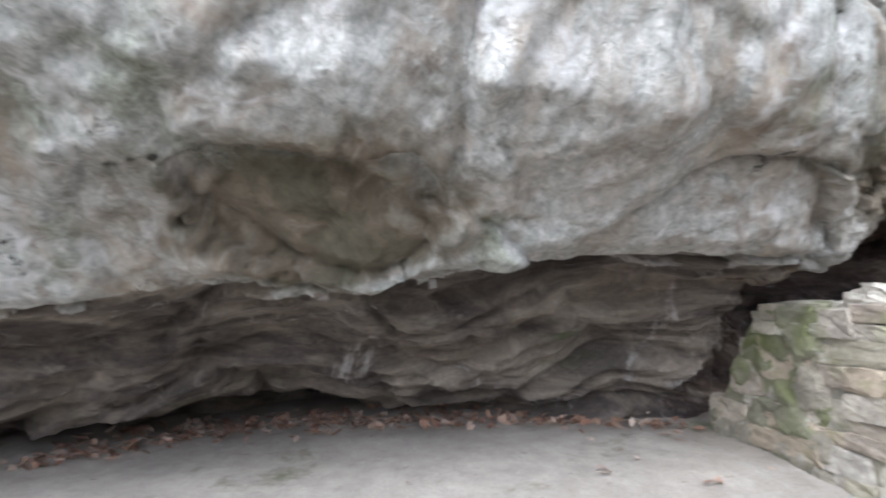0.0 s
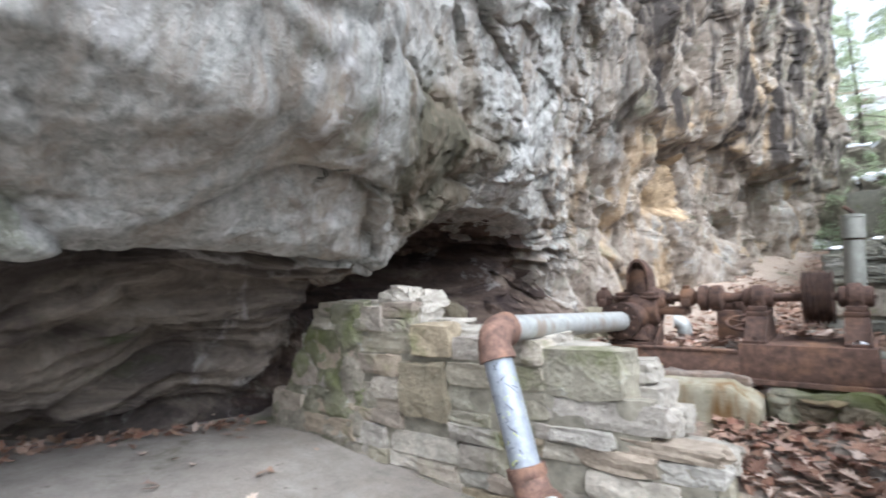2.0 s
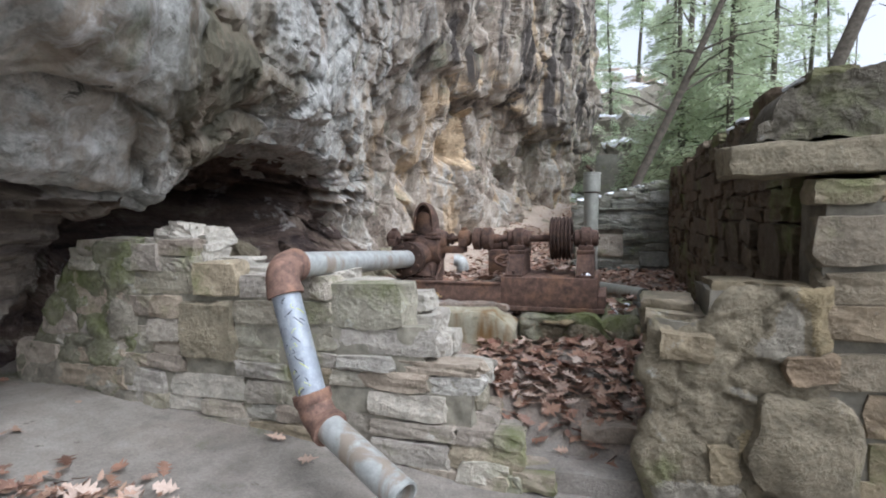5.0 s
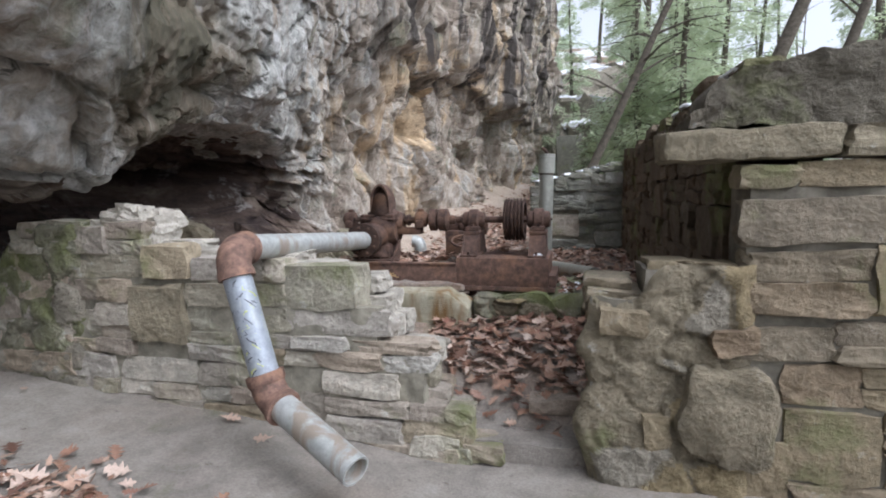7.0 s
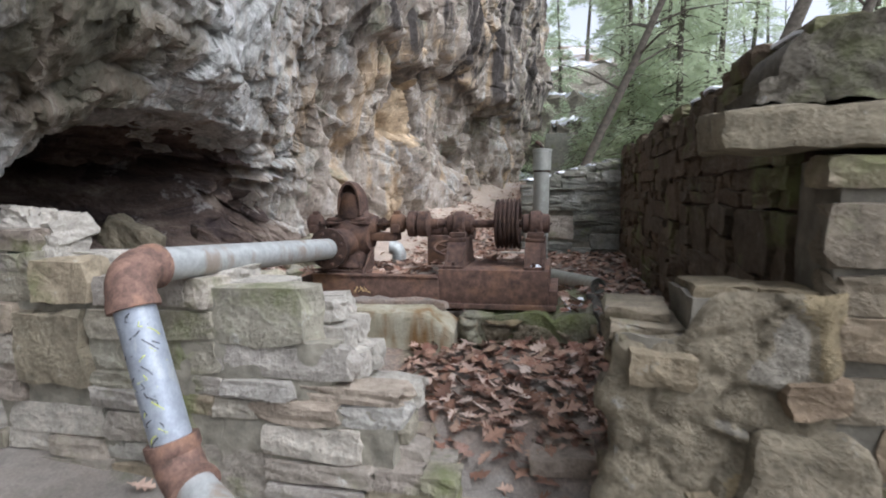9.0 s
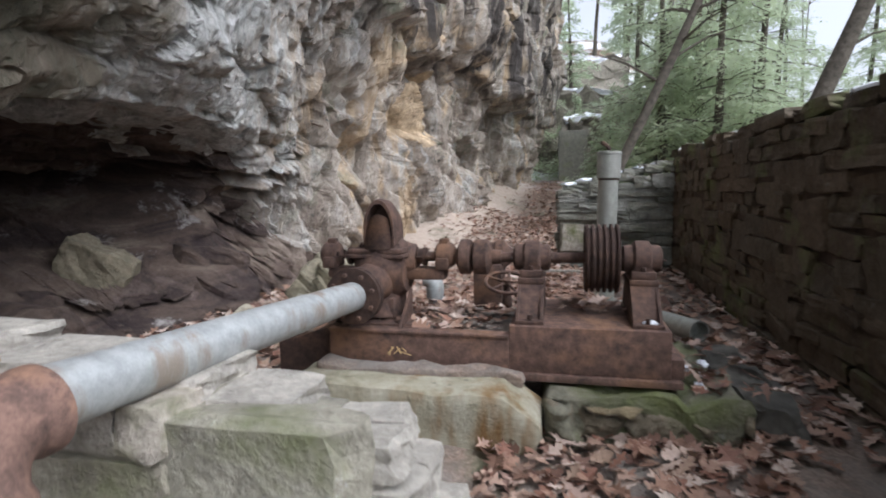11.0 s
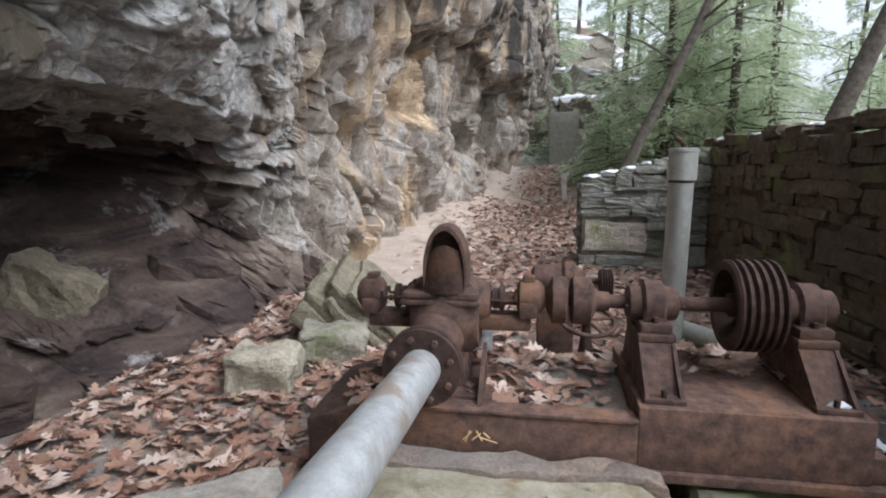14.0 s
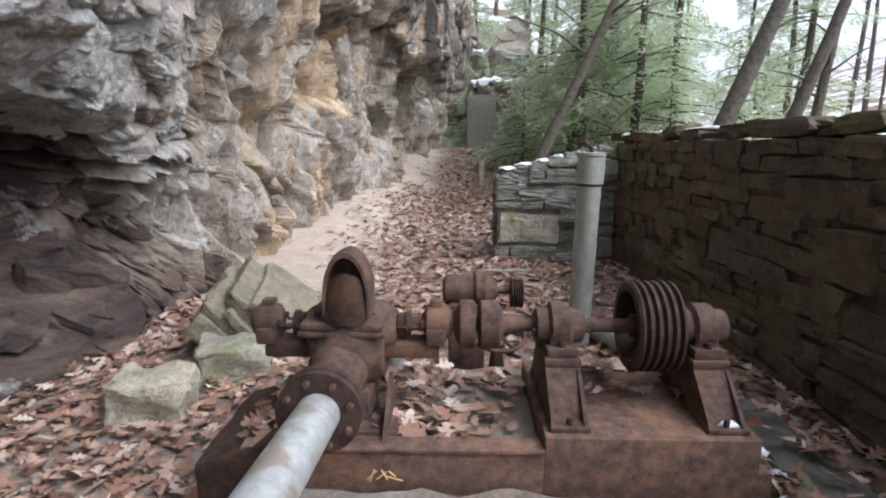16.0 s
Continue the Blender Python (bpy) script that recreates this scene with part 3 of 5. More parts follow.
def build_cliff():
    ys = []
    y = -14.0
    while y < 32:
        ys.append(y)
        y += 0.03 if -1.5 < y < 10 else 0.055 if -4 < y < 16 else 0.11
    ss = np.concatenate([np.linspace(0, 0.70, 190), np.linspace(0.70, 1.0, 120)[1:]])
    rows_y = [r[0] for r in CLIFF_ROWS]
    verts = []
    knot_x = [[r[1 + k][0] for r in CLIFF_ROWS] for k in range(7)]
    knot_z = [[r[1 + k][1] for r in CLIFF_ROWS] for k in range(7)]
    for y in ys:
        kx = [float(np.interp(y, rows_y, c)) for c in knot_x]
        kz = [float(np.interp(y, rows_y, c)) for c in knot_z]
        flute = ease(y, 7.8, 10.0)
        bed = 1 - ease(y, 2.6, 3.6)
        edge = 0.5 + 0.035 * noise.noise(Vector((y * 0.9, 1.0, 0))) + 0.012 * noise.noise(Vector((y * 4, 2.0, 0)))
        for s in ss:
            x, z = float(np.interp(s, KNOT, kx)), float(np.interp(s, KNOT, kz))
            p = Vector((x, y, z))
            w = p + 0.3 * noise.noise_vector(p * 0.8) + 0.08 * noise.noise_vector(p * 3.0)
            w = Vector((w.x, w.y + 0.25 * flute * w.z, w.z * (1.25 - 0.85 * flute)))
            d = 0.22 * noise.fractal(p * 0.6, 0.9, 2.0, 3)
            hollow = ease(y, 3.4, 4.2) * (1 - ease(y, 8.2, 9.2)) * (1 - ease(s, 0.36, 0.5))
            d += (0.2 + 0.16 * flute + 0.36 * hollow) * facets(w, 1.35 - 0.45 * flute - 0.6 * hollow, 0.9)
            d += (0.11 - 0.065 * bed + 0.045 * hollow) * facets(w + Vector((5, 1, 2)), 0.5, 0.9)
            d += (0.03 - 0.014 * bed) * facets(w + Vector((2, 7, 4)), 0.15, 0.8)
            d += 0.03 * noise.fractal(p * 5.0, 0.8, 2.0, 4)
            hole = noise.noise(Vector((y * 0.9 + 11, z * 0.55, x * 0.5)))
            d -= 0.55 * flute * ease(hole, 0.16, 0.36)
            d += flute * (0.34 * noise.noise(Vector((3.0, y * 1.3 + 0.3 * z, z * 0.2))) + 0.16 * noise.noise(Vector((8.0, y * 3.4 + 0.9 * z, z * 0.35))))
            slot = noise.noise(Vector((5.0, y * 1.9 + 0.45 * z, z * 0.3))) + 0.25 * noise.noise(p * 3.1)
            d -= 0.38 * flute * ease(0.19 - abs(slot), 0.0, 0.19) * ease(noise.noise(p * 0.5 + Vector((9, 2, 4))), -0.25, 0.15)
            # a brow high on the far face, undercut
            brow = z + 0.5 * noise.noise(Vector((2.0, y * 0.7, 4.0))) + 0.2 * noise.noise(p * 2.2)
            d += 0.5 * ease(y, 8.6, 10.4) * ease(brow, 4.4, 4.75)
            # long flakes that lean against the far face
            flake = saw(0.8 * y + 0.42 * z + 0.5 * noise.noise(p * 0.8) + 0.12 * noise.noise(p * 3.0))
            d += 0.3 * flute * (flake - 0.5)
            # the lip of the overhang, and thin beds under it
            d += bed * (0.24 * ease(s, edge - 0.03, edge + 0.02) - 0.1)
            if s < edge:
                lay = saw(z * 1.8 - 0.22 * y + 0.7 * noise.noise(p * 0.7) + 0.15 * noise.noise(p * 2.5))
                thin = saw(z * 6.1 - 0.4 * y + 0.4 * noise.noise(p * 1.1 + Vector((4, 4, 4))))
                d += (bed + hollow) * 0.3 * (lay - 0.5) + bed * 0.1 * (thin - 0.5)
            # a shallow niche above the lip
            d -= 0.2 * ease(1 - abs((y + 0.3 - 0.5 * (z - 2.16)) / 0.8) ** 5 - abs((z - 2.16 + 0.08 * y) / 0.26) ** 5 + 0.7 * noise.fractal(p * 2.2, 0.7, 2.0, 4), 0.0, 0.3)
            fade = 1.0 if s > 0.05 else s / 0.05
            d *= 0.3 + 0.7 * fade
            verts.append((x + 0.8 * d, y + 0.3 * d * noise.noise(p * 0.9), z - 0.6 * d * (1 - 0.8 * flute) * fade))
    n = len(ss)
    faces = [(j * n + i, (j + 1) * n + i, (j + 1) * n + i + 1, j * n + i + 1) for j in range(len(ys) - 1) for i in range(n - 1)]
    ob = link_mesh("cliff", verts, faces, CLIFF)
    ob.data.polygons.foreach_set("use_smooth", [ys[j] < 3.0 for j in range(len(ys) - 1) for i in range(n - 1)])
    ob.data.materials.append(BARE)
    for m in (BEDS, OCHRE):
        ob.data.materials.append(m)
    # the hollow takes the shade-darkened tones, the front beds the lighter copy
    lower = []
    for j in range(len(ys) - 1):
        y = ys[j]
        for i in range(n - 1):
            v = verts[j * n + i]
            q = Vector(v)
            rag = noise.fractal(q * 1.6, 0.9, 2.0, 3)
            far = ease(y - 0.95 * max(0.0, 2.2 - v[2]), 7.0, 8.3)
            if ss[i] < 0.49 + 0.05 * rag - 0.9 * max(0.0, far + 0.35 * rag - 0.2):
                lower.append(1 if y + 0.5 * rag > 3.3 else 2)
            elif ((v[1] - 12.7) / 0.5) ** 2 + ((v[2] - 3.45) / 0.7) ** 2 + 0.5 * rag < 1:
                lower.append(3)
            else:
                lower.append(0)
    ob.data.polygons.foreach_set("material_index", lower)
    return ob


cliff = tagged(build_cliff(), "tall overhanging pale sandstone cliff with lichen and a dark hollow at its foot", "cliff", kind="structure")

# ---- stones ----
def stone_mesh(seed, mat, cuts=3):
    rnd = random.Random(seed)
    bm = bmesh.new()
    bmesh.ops.create_cube(bm, size=1)
    bmesh.ops.subdivide_edges(bm, edges=bm.edges[:], cuts=cuts, use_grid_fill=True)
    off = Vector((rnd.uniform(0, 50), rnd.uniform(0, 50), rnd.uniform(0, 50)))
    for v in bm.verts:
        p = v.co.copy()
        edge = sum(abs(c) > 0.49 for c in p)
        v.co *= (1.0, 1.0, 0.985, 0.94)[edge]
        v.co += 0.10 * noise.noise_vector(p * 1.5 + off) + 0.06 * noise.noise_vector(p * 5 + off)
    me = bpy.data.meshes.new("stone")
    bmesh.ops.recalc_face_normals(bm, faces=bm.faces)
    bm.to_mesh(me)
    bm.free()
    me.materials.append(mat)
    return me


def stone_set(mat, count=14):
    return [stone_mesh(100 + k, mat) for k in range(count)]


SETS = {m.name: stone_set(m) for m in (WALLSTONE, RIGHTSTONE, DARKSTONE, GREYSTONE, TANSTONE, PALETOP)}


def put_stone(parent, mat, x0, x1, y0, y1, z0, z1, rnd, tilt=2.0, name="stone"):
    ob = new(name, rnd.choice(SETS[mat.name]))
    ob.parent = parent
    turn = Euler([radians(rnd.uniform(-tilt, tilt)) for _ in range(3)])
    ob.matrix_basis = Matrix.LocRotScale(((x0 + x1) / 2, (y0 + y1) / 2, (z0 + z1) / 2), turn, ((x1 - x0), (y1 - y0), (z1 - z0))) @ turned(rnd)
    return ob


def turned(rnd):
    """One of the ways to lay the same stone."""
    return Euler((rnd.choice((0, math.pi)), rnd.choice((0, math.pi)), 0)).to_matrix().to_4x4()


def courses(parent, mat, start, along, length, depth, foot, top, rnd, heights=(0.09, 0.17), widths=(0.2, 0.52), skip=(), proud=0.025, name="stone", joint=0.003, ends=None, tilt=2.0):
    """Lays one face of a wall. start: corner of the face (x, y); along: 'x' or 'y'; top(u), foot(u) give heights; depth goes into the wall."""
    z = min(foot(u * length / 8) for u in range(9))
    crest = max(top(u * length / 40) for u in range(41))
    while z < crest:
        h = rnd.uniform(*heights)
        u = -rnd.uniform(0, 0.15)
        while u < length:
            w = rnd.uniform(*widths) * (1.25 if h > 0.13 else 0.95)
            a = max(u, 0)
            near = [s for s in skip if z + h > s[2] and z < s[3]]
            for s in sorted(near):
                if s[0] - 0.05 <= a < s[1]:
                    a = s[1]
            b = min(a + w, length, *[s[0] for s in near if s[0] > a], length)
            u = max(b, a + 0.01)
            mid = (a + b) / 2
            if ends:
                a, b = max(a, ends(z)[0] + rnd.uniform(-0.03, 0.03)), min(b, ends(z)[1] + rnd.uniform(-0.04, 0.04))
            if b - a < 0.06 or z + h < foot(mid) - 0.02 or z + h * 0.6 > top(mid):
                continue
            tall = h * rnd.uniform(1.6, 2.1) if rnd.random() < 0.16 and b - a > 0.16 else h * rnd.uniform(0.88, 1.06)
            if tall > 1.5 * h:
                skip = [*skip, (a + 0.02, b - 0.02, z + h, z + tall - 0.02)]
            hh = min(tall, top(mid) + 0.02 - z)
            if hh < 0.04:
                continue
            out = rnd.uniform(-0.6, 1) * proud
            d = rnd.uniform(0.14, 0.2) if depth > 0 else -rnd.uniform(0.14, 0.2)
            sgn = 1 if depth > 0 else -1
            g = joint / 2
            if along == "x":
                y0, y1 = sorted((start[1] - sgn * out, start[1] + d))
                put_stone(parent, mat, start[0] + a + g, start[0] + b - g, y0, y1, z + g, z + hh - g, rnd, tilt, name)
            else:
                x0, x1 = sorted((start[0] - sgn * out, start[0] + d))
                put_stone(parent, mat, x0, x1, start[1] + a + g, start[1] + b - g, z + g, z + hh - g, rnd, tilt, name)
        z += h


def slab_wall(name, pieces, mat, label, category="wall"):
    """The mortar core of a wall: boxes butted to one another, roughened."""
    bms = [box(*p, cuts=14, rough=0.02) for p in pieces]
    ob = part(name, merge(*bms), mat, smooth=True, flat_angle=60)
    return tagged(ob, label, category, kind="structure")


def mortar_mass(parent, x0, x1, face, z0, top, mat, seed, others=(), ragged=0.0, rugged=1.0):
    """A stretch of wall whose rounded stones are smeared over with mortar."""
    nx, nz = 64, 76
    off = Vector((seed * 4.7, seed * 2.3, seed))
    verts, tone = [], []
    for k in range(nz + 1):
        for i in range(nx + 1):
            x = x0 + (x1 - x0) * i / nx
            z = z0 + (top(x) - z0) * k / nz
            p = Vector((x, 0, z))
            q = Vector((x, 0, z * 1.35)) + 0.1 * noise.noise_vector(p * 2.5 + off) + 0.04 * noise.noise_vector(p * 8 + off) + off
            dist, cells = noise.voronoi(q / 0.36)
            own = noise.cell(cells[0] * 5.0)
            lump = 0.03 * ease(dist[1] - dist[0], 0.0, 0.16) + 0.04 * own + (q / 0.36 - cells[0]).dot(noise.cell_vector(cells[0] * 7.0) - Vector((0.5, 0.5, 0.5))) * 0.03
            lump += 0.03 * noise.fractal(p * 5 + off, 0.6, 2.0, 6)
            side = min(1.0, min(x - x0, x1 - x) / 0.09, (top(x) - z) / 0.05 + 0.25)
            skew = ragged * (1 - i / nx) * (0.5 + noise.fractal(Vector((off.x, off.y, z * 2.5)), 0.9, 2.0, 3))
            verts.append((x + skew, face + 0.13 - (0.06 + rugged * lump) * side ** 0.5, z))
            if k < nz and i < nx:
                tone.append(0 if own < 0.4 or dist[1] - dist[0] < 0.06 else 1 if own < 0.7 else 2)
    n = nx + 1
    faces = [(k * n + i, k * n + i + 1, (k + 1) * n + i + 1, (k + 1) * n + i) for k in range(nz) for i in range(nx)]
    ob = link_mesh("mortar_coat", verts, faces, mat, parent, smooth=True, label="rounded rubble smeared with old mortar and moss")
    for m in others:
        ob.data.materials.append(m)
    if others:
        ob.data.polygons.foreach_set("material_index", tone)
    return ob


rnd = random.Random(5)


def left_top(u):
    """Top of the broken front wall, u metres from its cliff end."""
    x = u - 3.9
    return float(np.interp(x, [-3.9, -2.9, -2.12, -2.05, -1.66, -0.78, -0.74, -0.45, -0.42, -0.09, -0.06, 0.22, 0.25, 0.5], [1.42, 1.44, 1.46, 1.36, 1.24, 1.2, 1.17, 1.12, 1.04, 0.95, 0.64, 0.6, 0.3, 0.18]))


LW = 3.22
wall_front = slab_wall("wall_front", [(-3.85, -3.2, LW + 0.027, LW + 0.46, -0.1, 0.5), (-3.2, -2.1, LW + 0.027, LW + 0.46, -0.1, 1.38), (-2.1, -0.78, LW + 0.027, LW + 0.46, -0.1, 1.14), (-0.78, -0.42, LW + 0.027, LW + 0.46, -0.2, 1.06), (-0.42, -0.13, LW + 0.027, LW + 0.46, -0.25, 0.88), (-0.13, 0.18, LW + 0.027, LW + 0.46, -0.3, 0.54)], MORTAR, "broken low wall of pale mossy coursed stone below the cliff")
panel_box = (-2.06, -1.58, 0.55, 1.0)
courses(wall_front, WALLSTONE, (-3.9, LW), "x", 4.4, 1, lambda u: -0.35 + 0.35 * ease(-(u - 3.9), 0.2, 2.2), left_top, rnd, heights=(0.1, 0.21), widths=(0.24, 0.62), proud=0.035, ends=lambda z: (0.02 + 0.75 * bump01(z, 0.25, 1.25), 9), skip=[(panel_box[0] + 3.9, panel_box[1] + 3.9, panel_box[2], panel_box[3])])
put_stone(wall_front, TANSTONE, panel_box[0] + 0.01, panel_box[1] - 0.01, LW - 0.05, LW + 0.16, panel_box[2] + 0.01, panel_box[3] - 0.01, rnd, 0.5)
# stones of the wall's broken end and of its top
for x0, x1, z0, z1 in ((-0.3, -0.04, 0.64, 0.79), (-0.36, -0.06, 0.8, 0.94), (-0.56, -0.2, 0.95, 1.06), (-0.08, 0.22, 0.32, 0.46), (-0.12, 0.2, 0.47, 0.6), (0.0, 0.46, 0.02, 0.16), (-0.04, 0.3, 0.16, 0.31)):
    for y0 in (LW + 0.14, LW + 0.31):
        put_stone(wall_front, PALETOP if z0 > 0.45 else WALLSTONE, x0 + rnd.uniform(-0.03, 0.03), x1 + rnd.uniform(-0.05, 0.05), y0, y0 + 0.17, z0, z1, rnd, 4)
for k in range(26):
    x, h = rnd.uniform(-2.5, -2.04), rnd.random()
    z = 1.32 + 0.22 * (1 - abs(x + 2.25) / 0.42) * h
    w = rnd.uniform(0.1, 0.2)
    put_stone(wall_front, PALETOP, x, x + w, LW + 0.05 + 0.2 * rnd.random(), LW + 0.3 + 0.15 * rnd.random(), z - 0.06, z + rnd.uniform(0.03, 0.09), rnd, 14, "rubble_stone")
x = -3.1
while x < -0.5:
    w = rnd.uniform(0.25, 0.5)
    t = left_top(x + w / 2 + 3.9)
    put_stone(wall_front, PALETOP, x, x + w - 0.01, LW + 0.17, LW + 0.5, t - 0.12, t + rnd.uniform(-0.01, 0.03), rnd, 2, "cap_stone")
    x += w

mortar_mass(wall_front, -3.95, -2.5, LW - 0.06, -0.05, lambda x: 1.44 - 1.0 * ease(-x, 3.0, 3.95), MOSSMASS, 8, (MASSGREY, MOSSMASS), rugged=0.7)

# the rough step between the walls
step = tagged(part("step", box(0.1, 1.22, LW + 0.06, LW + 0.3, -0.3, 0.03, cuts=8, rough=0.03), GROUND), "rough stone step up to the leafy slope", "step", kind="structure")
for x0, x1, z0, z1 in ((0.1, 0.42, -0.12, 0.06), (0.44, 0.7, -0.1, 0.02), (0.12, 0.5, -0.3, -0.13)):
    put_stone(step, WALLSTONE, x0, x1, LW - 0.02, LW + 0.24, z0, z1, rnd, 3)

# ---- right wall with its gap ----
RW = 3.16


def right_top(u):
    x = u + 1.2
    return float(np.interp(x, [1.2, 1.48, 1.52, 1.97, 1.99, 2.3, 2.6, 3.2, 6], [1.0, 1.06, 1.18, 1.2, 1.76, 1.76, 1.76, 1.76, 1.76]))


wall_right = slab_wall("wall_right", [(1.22, 1.5, RW + 0.03, RW + 0.42, -0.2, 1.0), (1.5, 2.02, RW + 0.03, RW + 0.42, -0.2, 1.17), (2.02, 5.4, RW + 0.03, RW + 0.42, -0.2, 1.72)], BROWNMORTAR, "ruined brown sandstone wall with a jutting lintel stone")
courses(wall_right, RIGHTSTONE, (1.2, RW), "x", 4.2, 1, lambda u: -0.15, right_top, rnd, heights=(0.1, 0.19), widths=(0.2, 0.55), ends=lambda z: (0.06 * math.sin(z * 9), 9), skip=[(0.48, 1.0, 0.08, 0.64), (0.0, 0.8, -1, 1.3)])
mortar_mass(wall_right, 1.14, 2.08, RW - 0.07, -0.25, lambda x: 1.0 + 0.2 * ease(x, 1.4, 1.6) + 0.03 * noise.noise(Vector((x * 9, 1, 1))), MASS, 3, (MASSGREY, MASSTAN), 0.09, 0.65)
for x0, x1, z0, z1 in ((1.26, 1.52, 0.8, 0.95), (1.84, 2.08, 0.72, 0.86), (1.5, 1.64, 0.16, 0.36)):
    put_stone(wall_right, RIGHTSTONE, x0, x1, RW - 0.05, RW + 0.12, z0, z1, rnd, 8)
for x0, x1, z in ((1.18, 1.5, 0.96), (1.52, 1.76, 1.13), (1.77, 2.0, 1.12)):
    put_stone(wall_right, RIGHTSTONE, x0, x1, RW + 0.06, RW + 0.42, z, z + 0.08, rnd, 3, "cap_stone")
boulder_bm = box(1.68, 2.2, RW - 0.1, RW + 0.2, 0.1, 0.64, bevel=0.05, cuts=7, rough=0.04)
for v in boulder_bm.verts:
    a, b = (v.co.x - 1.94) / 0.27, (v.co.z - 0.37) / 0.28
    v.co.y += 0.02 - 0.04 * max(0.0, 1 - a * a) * max(0.0, 1 - b * b)
    v.co.x -= 0.07 * a * b * b
part("boulder_stone", boulder_bm, MASS, wall_right, "large rounded grey boulder set in the wall")
for k in range(12):
    z = -0.1 + 0.1 * k
    put_stone(wall_right, RIGHTSTONE, 1.2 + rnd.uniform(-0.04, 0.04), 1.45, RW + 0.16, RW + 0.44, z, z + 0.1, rnd)
part("lintel_stone", box(1.58, 2.42, RW - 0.03, RW + 0.42, 1.765, 1.93, bevel=0.03, cuts=6, rough=0.022), TANSTONE, wall_right, smooth=True, flat_angle=35)
put_stone(wall_right, TANSTONE, 2.44, 3.2, RW - 0.03, RW + 0.42, 1.765, 1.93, rnd, 1, "lintel_stone")
put_stone(wall_right, TANSTONE, 3.22, 4.4, RW - 0.03, RW + 0.42, 1.765, 1.93, rnd, 1, "lintel_stone")


def rubble_mass():
    """The mortared top of the wall, broken off in a ragged slope."""
    outline = [(1.74, 1.935), (1.71, 2.0), (1.77, 2.04), (1.79, 2.14), (2.02, 2.25), (2.3, 2.3), (2.62, 2.33), (3.4, 2.4), (5.4, 2.5), (5.4, 1.935)]
    bm = bmesh.new()
    nx, nz = 150, 22
    front, back = [], []
    xs = [o[0] for o in outline[1:9]]
    zs = [o[1] for o in outline[1:9]]
    for i in range(nx + 1):
        x = 1.71 + (5.4 - 1.71) * (i / nx) ** 1.6
        top = float(np.interp(x, xs, zs)) + 0.03 * noise.noise(Vector((x * 9, 0, 1)))
        for rows, y in ((front, RW), (back, RW + 0.4)):
            col = []
            for k in range(nz + 1):
                z = 1.935 + (top - 1.935) * k / nz
                p = Vector((x, y, z))
                col.append(bm.verts.new(p + 0.03 * noise.noise_vector(p * 4) + 0.022 * noise.noise_vector(p * 11) + 0.012 * noise.noise_vector(p * 27)))
            rows.append(col)
    for rows in (front, back):
        for i in range(nx):
            for k in range(nz):
                bm.faces.new((rows[i][k], rows[i + 1][k], rows[i + 1][k + 1], rows[i][k + 1]))
    for i in range(nx):
        bm.faces.new((front[i][nz], front[i + 1][nz], back[i + 1][nz], back[i][nz]))
    for k in range(nz):
        bm.faces.new((front[0][k], front[0][k + 1], back[0][k + 1], back[0][k]))
    return bm


part("rubble_core", rubble_mass(), DARKMASS, wall_right, "ragged grey mortared top", smooth=True)

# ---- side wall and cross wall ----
wall_side = slab_wall("wall_side", [(2.035, 2.5, RW + 0.43, 11.4, -0.6, 2.2)], DARKMORTAR, "dark brown side wall of rough coursed stone with snow on top")
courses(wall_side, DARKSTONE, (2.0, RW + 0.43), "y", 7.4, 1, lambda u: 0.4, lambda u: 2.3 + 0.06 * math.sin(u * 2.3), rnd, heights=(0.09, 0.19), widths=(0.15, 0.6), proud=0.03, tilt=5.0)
y = 3.7
while y < 11.2:
    w, d = rnd.uniform(0.2, 0.5), rnd.uniform(0.0, 0.12)
    z = 2.24 + rnd.uniform(-0.02, 0.05)
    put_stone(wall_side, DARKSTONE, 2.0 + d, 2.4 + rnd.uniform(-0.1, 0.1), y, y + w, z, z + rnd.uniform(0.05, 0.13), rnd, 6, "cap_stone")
    y += w * rnd.uniform(0.9, 1.25)
wall_cross = slab_wall("wall_cross", [(0.26, 2.0, 10.95, 11.35, 0.2, 1.7)], MORTAR, "low cross wall of thin grey dry-laid stones")
courses(wall_cross, GREYSTONE, (0.22, 10.9), "x", 1.78, 1, lambda u: 0.4, lambda u: 1.75 + 0.25 * u, rnd, heights=(0.06, 0.15), widths=(0.14, 0.5), proud=0.07, skip=[(0.05, 0.95, 0.75, 1.22)])
put_stone(wall_cross, WALLSTONE, 0.26, 1.18, 10.88, 11.1, 0.75, 1.2, rnd, 2)
for k in range(9):
    put_stone(wall_cross, GREYSTONE, 0.2 + rnd.uniform(-0.03, 0.03), 0.45, 11.07, 11.36, 0.5 + 0.14 * k, 0.63 + 0.14 * k, rnd)
for k in range(7):
    x = 0.3 + k * 0.24
    put_stone(wall_cross, GREYSTONE, x, x + 0.3, 11.0, 11.36, 1.72 + 0.06 * k, 1.85 + 0.06 * k, rnd, 4)
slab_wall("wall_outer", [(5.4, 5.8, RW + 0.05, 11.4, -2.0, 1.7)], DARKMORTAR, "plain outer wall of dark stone")

